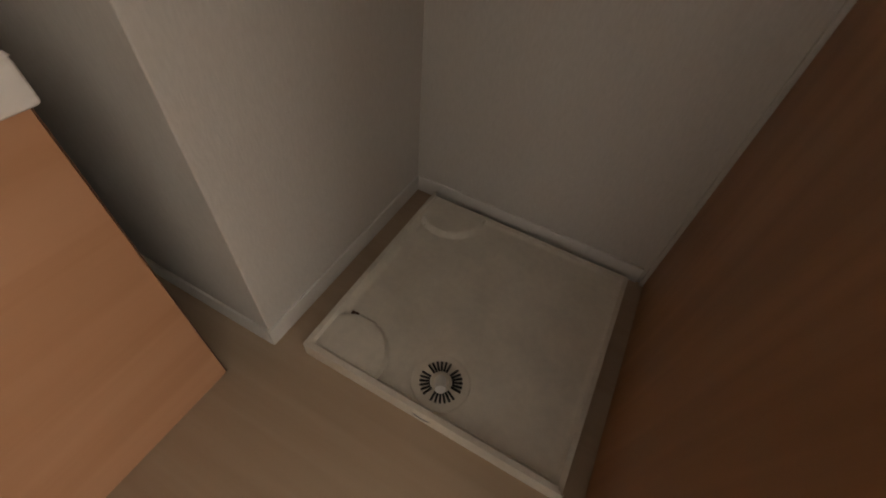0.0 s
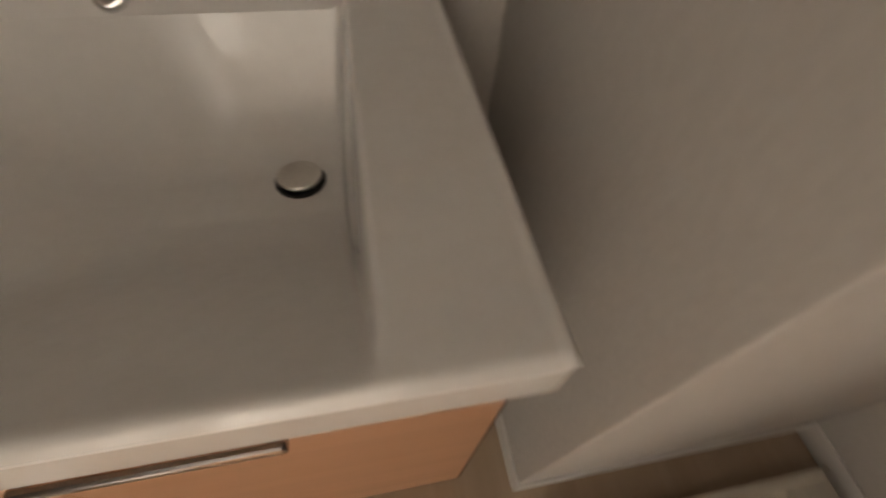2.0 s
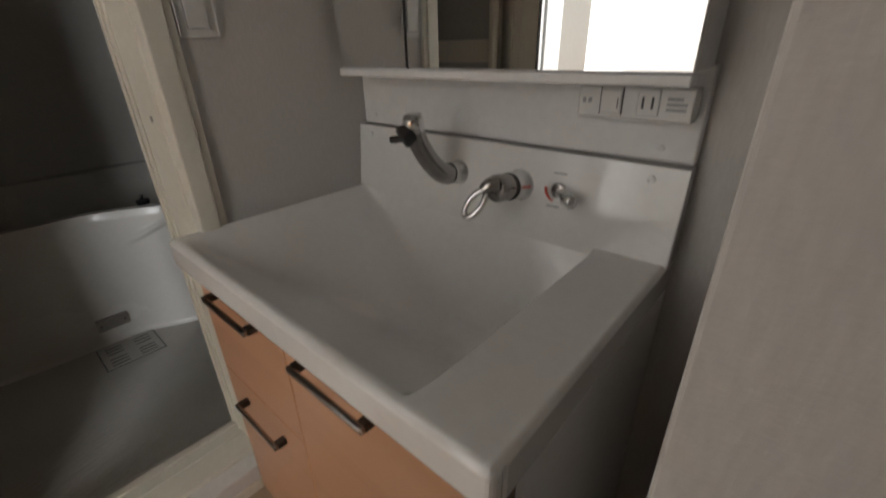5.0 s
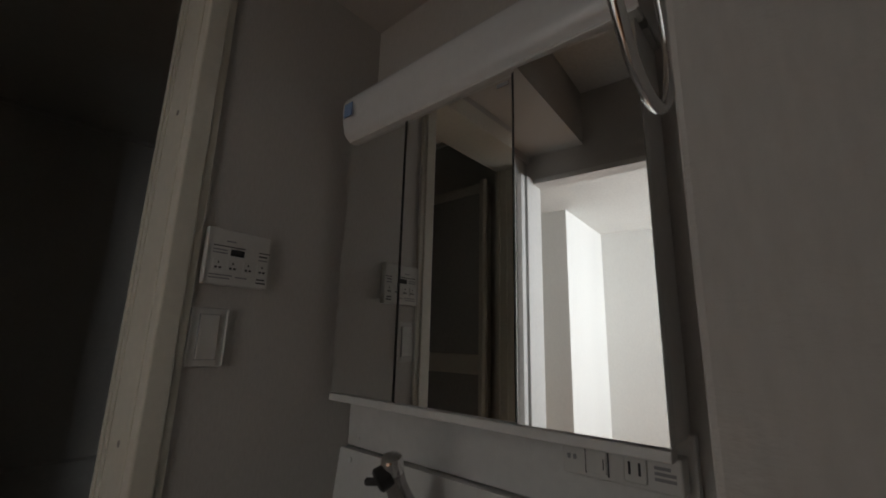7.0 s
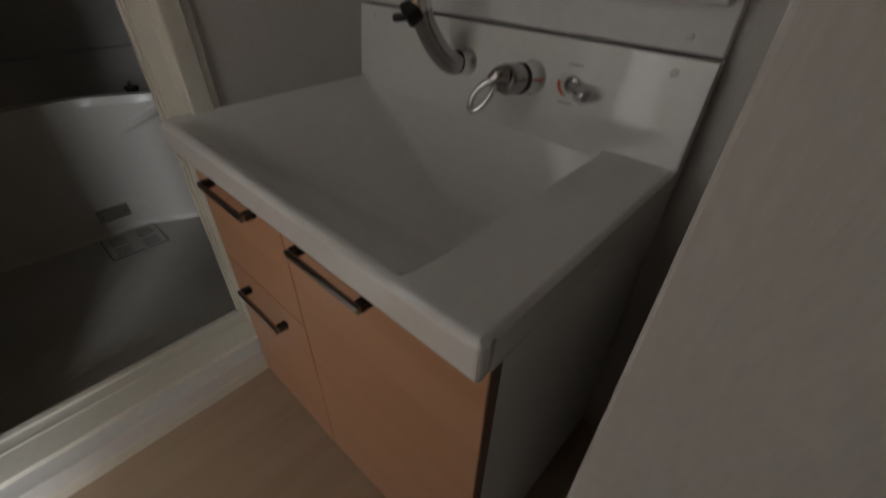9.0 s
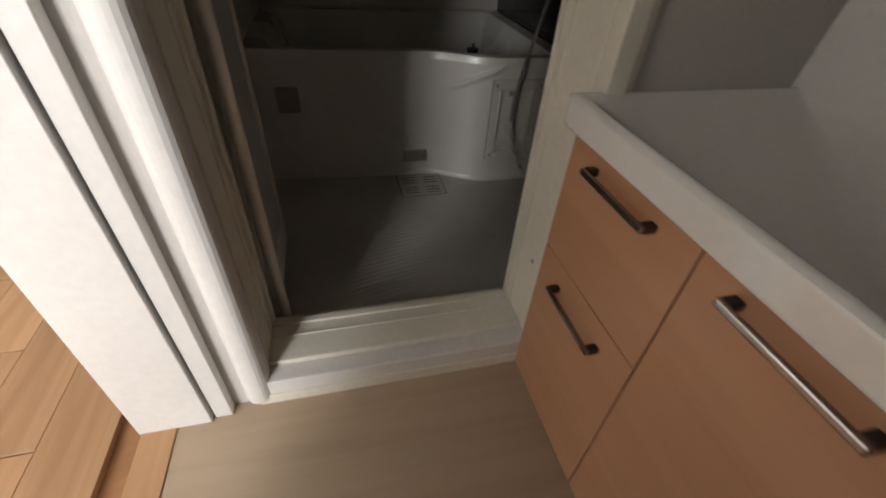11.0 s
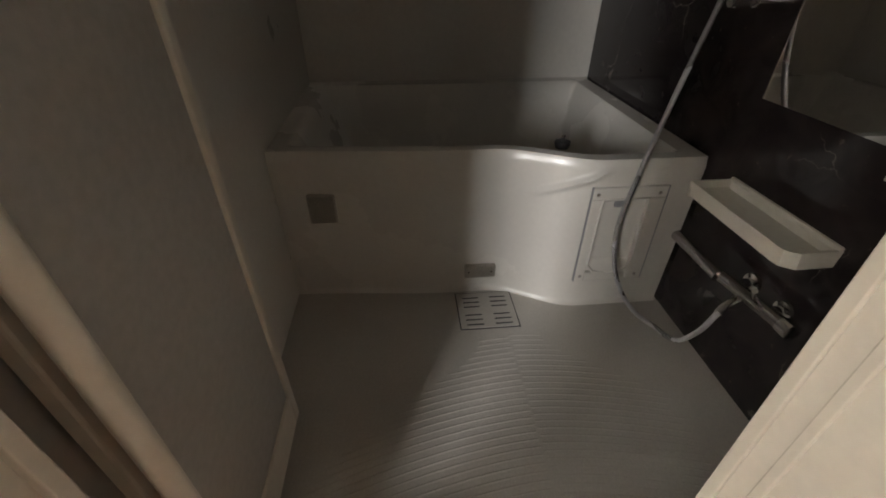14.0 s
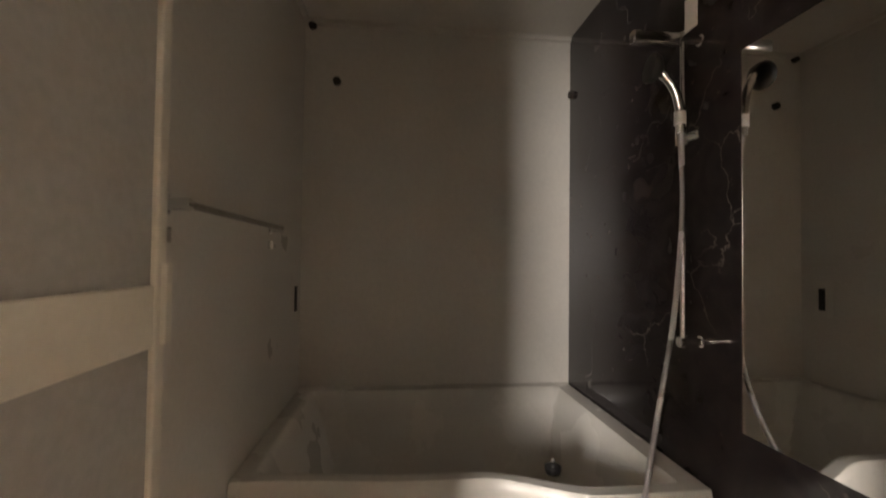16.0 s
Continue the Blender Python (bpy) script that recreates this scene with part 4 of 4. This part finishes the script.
RAIL_X, RAIL_Y = -1.118, 0.130
rail = thing("shower_rail", (RAIL_X, 0.17, 0.88), "chrome shower slide rail on the marble wall", "shower rail")
part("rail", tube([(RAIL_X, RAIL_Y, 0.885), (RAIL_X, RAIL_Y, 1.80)], 0.0085, 14), CHROME, rail, smooth=True)
for z in (0.900, 1.780):
    part("bracket", turned([(0, 0.016), (0.012, 0.016), (0.014, 0.012), (0.052, 0.012), (0.054, 0.015), (0.078, 0.015), (0.080, 0.012)], (RAIL_X, BATH_RIGHT, z), (0, -1, 0), 18), CHROME, rail, smooth=True)
part("upper_arm", box(RAIL_X - 0.014, RAIL_X + 0.014, -0.030, RAIL_Y - 0.015, 1.758, 1.792, 0.006, 3), CHROME, rail, "chrome upper holder arm", smooth=True)
part("slider", turned([(0, 0.020), (0.040, 0.020), (0.045, 0.016)], (RAIL_X, RAIL_Y, 1.465), (0, 0, 1)), CHROME, rail, smooth=True)
part("slider_knob", turned([(0, 0.013), (0.035, 0.014), (0.04, 0.010)], (RAIL_X + 0.012, RAIL_Y + 0.004, 1.488), (1, 0.3, 0)), CHROME, rail, smooth=True)
part("holder", tube([(RAIL_X, RAIL_Y - 0.010, 1.490), (-1.082, 0.098, 1.515)], 0.013, 12), CHROME, rail, smooth=True)
part("tag", box(-1.108, -1.058, 0.128, 0.130, 1.79, 1.885), SWITCH, rail, "white paper tag")

shead = thing("hand_shower", (-1.08, 0.09, 1.50), "chrome hand shower with a dark face on its rail", "shower")
part("grip", tube(curve_points([(-1.080, 0.094, 1.49), (-1.080, 0.091, 1.565), (-1.085, 0.074, 1.625), (-1.095, 0.042, 1.672)], 8), [0.0125] * 20 + [0.014] * 5, 16), CHROME, shead, smooth=True)
part("face", turned([(0, 0.016), (0.014, 0.036), (0.030, 0.042), (0.036, 0.040), (0.038, 0.01)], (-1.092, 0.046, 1.672), (-0.10, -0.85, 0.12)), BLACK, shead, "dark spray face", smooth=True)
part("collar", turned([(0, 0.0155), (0.035, 0.0155)], (-1.080, 0.093, 1.515), (0, 0, 1)), SWITCH, shead, "white collar")

mb = thing("bath_mirror", (-0.62, 0.19, 0.66), "tall frameless mirror on the marble wall", "mirror")
part("pane", box(-0.975, -0.56, BATH_RIGHT - 0.006, BATH_RIGHT - 0.001, 0.697, 1.68), MIRROR, mb)
part("edge_trim", box(-0.977, -0.975, BATH_RIGHT - 0.0065, BATH_RIGHT, 0.697, 1.68), NICKEL, mb)
soap = thing("soap_shelf", (-0.45, 0.16, 0.68), "small white shelf under the bathroom mirror", "shelf")
part("tray", box(-0.545, -0.36, 0.085, BATH_RIGHT, 0.680, 0.692, 0.004), CREAM, soap)
part("lip", box(-0.545, -0.36, 0.082, 0.088, 0.680, 0.715, 0.003), CREAM, soap)

# towel bar, slot and hooks on the far side
tb = thing("towel_bar", (-1.36, BATH_LEFT, 1.27), "chrome towel bar on the bathroom wall", "towel bar")
part("bar", tube([(-0.868, BATH_LEFT + 0.045, 1.232), (-1.565, BATH_LEFT + 0.045, 1.232)], 0.008, 12), NICKEL, tb, smooth=True)
for x, z in ((-0.873, 1.232), (-1.560, 1.232)):
    part("post", tube([(x, BATH_LEFT, z), (x, BATH_LEFT + 0.052, z)], 0.013, 14), CHROME, tb, smooth=True)
    part("lower_plate", box(x - 0.012, x + 0.012, BATH_LEFT, BATH_LEFT + 0.012, z - 0.075, z - 0.045, 0.003), CHROME, tb)
    part("wall_plate", box(x - 0.014, x + 0.014, BATH_LEFT, BATH_LEFT + 0.008, z - 0.022, z + 0.022, 0.003), CHROME, tb)
hk = thing("wall_slot", (-1.98, BATH_LEFT, 0.90), "small dark slot plate by the tub", "wall fitting")
part("plate", box(-2.00, -1.90, BATH_LEFT, BATH_LEFT + 0.003, 0.85, 1.04, 0.001), BATH_PANEL, hk)
part("slot", box(-1.973, -1.942, BATH_LEFT + 0.003, BATH_LEFT + 0.010, 0.884, 0.998, 0.002), BLACK, hk)
for y, z in ((-1.115, 2.262), (-0.995, 1.993)):
    h = thing("pole_socket", (BATH_FAR, y, z), "small dark pole socket on the bathroom wall", "wall fitting", "pole sockets in the bathroom")
    part("cup", turned([(0, 0.020), (0.02, 0.018), (0.022, 0.012)], (BATH_FAR, y, z), (1, 0, 0), 18), DARK_METAL, h)
ph = thing("pole_socket", (BATH_FAR + 0.1, BATH_RIGHT, 1.93), "small dark pole socket on the marble wall", "wall fitting", "pole sockets in the bathroom")
part("cup", turned([(0, 0.020), (0.02, 0.018), (0.022, 0.012)], (BATH_FAR + 0.035, BATH_RIGHT, 1.98), (0, -1, 0), 18), DARK_METAL, ph)

# folded bathroom door
fd = thing("folding_door", (-0.47, -1.06, BATH_Z), "cream folding bathroom door with frosted panels, folded open", "door")


def folding_leaf(y, x0, x1, z0, z1):
    for a, b in ((x0, x0 + 0.028), (x1 - 0.028, x1)):
        part("stile", box(a, b, y - 0.012, y + 0.012, z0, z1, 0.004), CREAM, fd)
    for a, b in ((z0, z0 + 0.10), (0.998, 1.088), (z1 - 0.05, z1)):
        part("rail", box(x0 + 0.028, x1 - 0.028, y - 0.011, y + 0.011, a, b, 0.003), CREAM, fd)
    for a, b in ((z0 + 0.10, 0.998), (1.088, z1 - 0.05)):
        part("panel", box(x0 + 0.028, x1 - 0.028, y - 0.003, y + 0.004, a, b), DOOR_PANEL, fd, "frosted resin panel")


folding_leaf(-1.045, -0.665, -0.262, 0.0, 1.92)
folding_leaf(-1.085, -0.665, -0.262, 0.0, 1.92)
part("edge_profile", tube([(-0.245, -1.012, 0.02), (-0.245, -1.012, 1.92)], 0.0145, 16), CREAM, fd, "rounded cream edge profile", smooth=True)
part("grip", box(-0.670, -0.650, -1.036, -1.026, 1.00, 1.12, 0.003), CREAM, fd)

# hall floor planks
plank = finish(box(-0.303 / 1, 0.303, -0.0745, 0.0745, 0, 0.021, 0.0012, 1), "plank", HALL_WOOD)
rows_y = [HALL_END + 0.075 + 0.150 * k for k in range(14)]
for r, y in enumerate(rows_y):
    for k in range(11):
        x = -1.2 + 0.61 * k + (0.305 if r % 2 else 0)
        if y > RETURN_Y + 0.07 or x > 0.2:
            if x < HALL_X - 0.3 and y < REAR - 0.14:
                p = new("plank", plank)
                p.parent = hall_floor
                p.location = (x, y, -0.022)
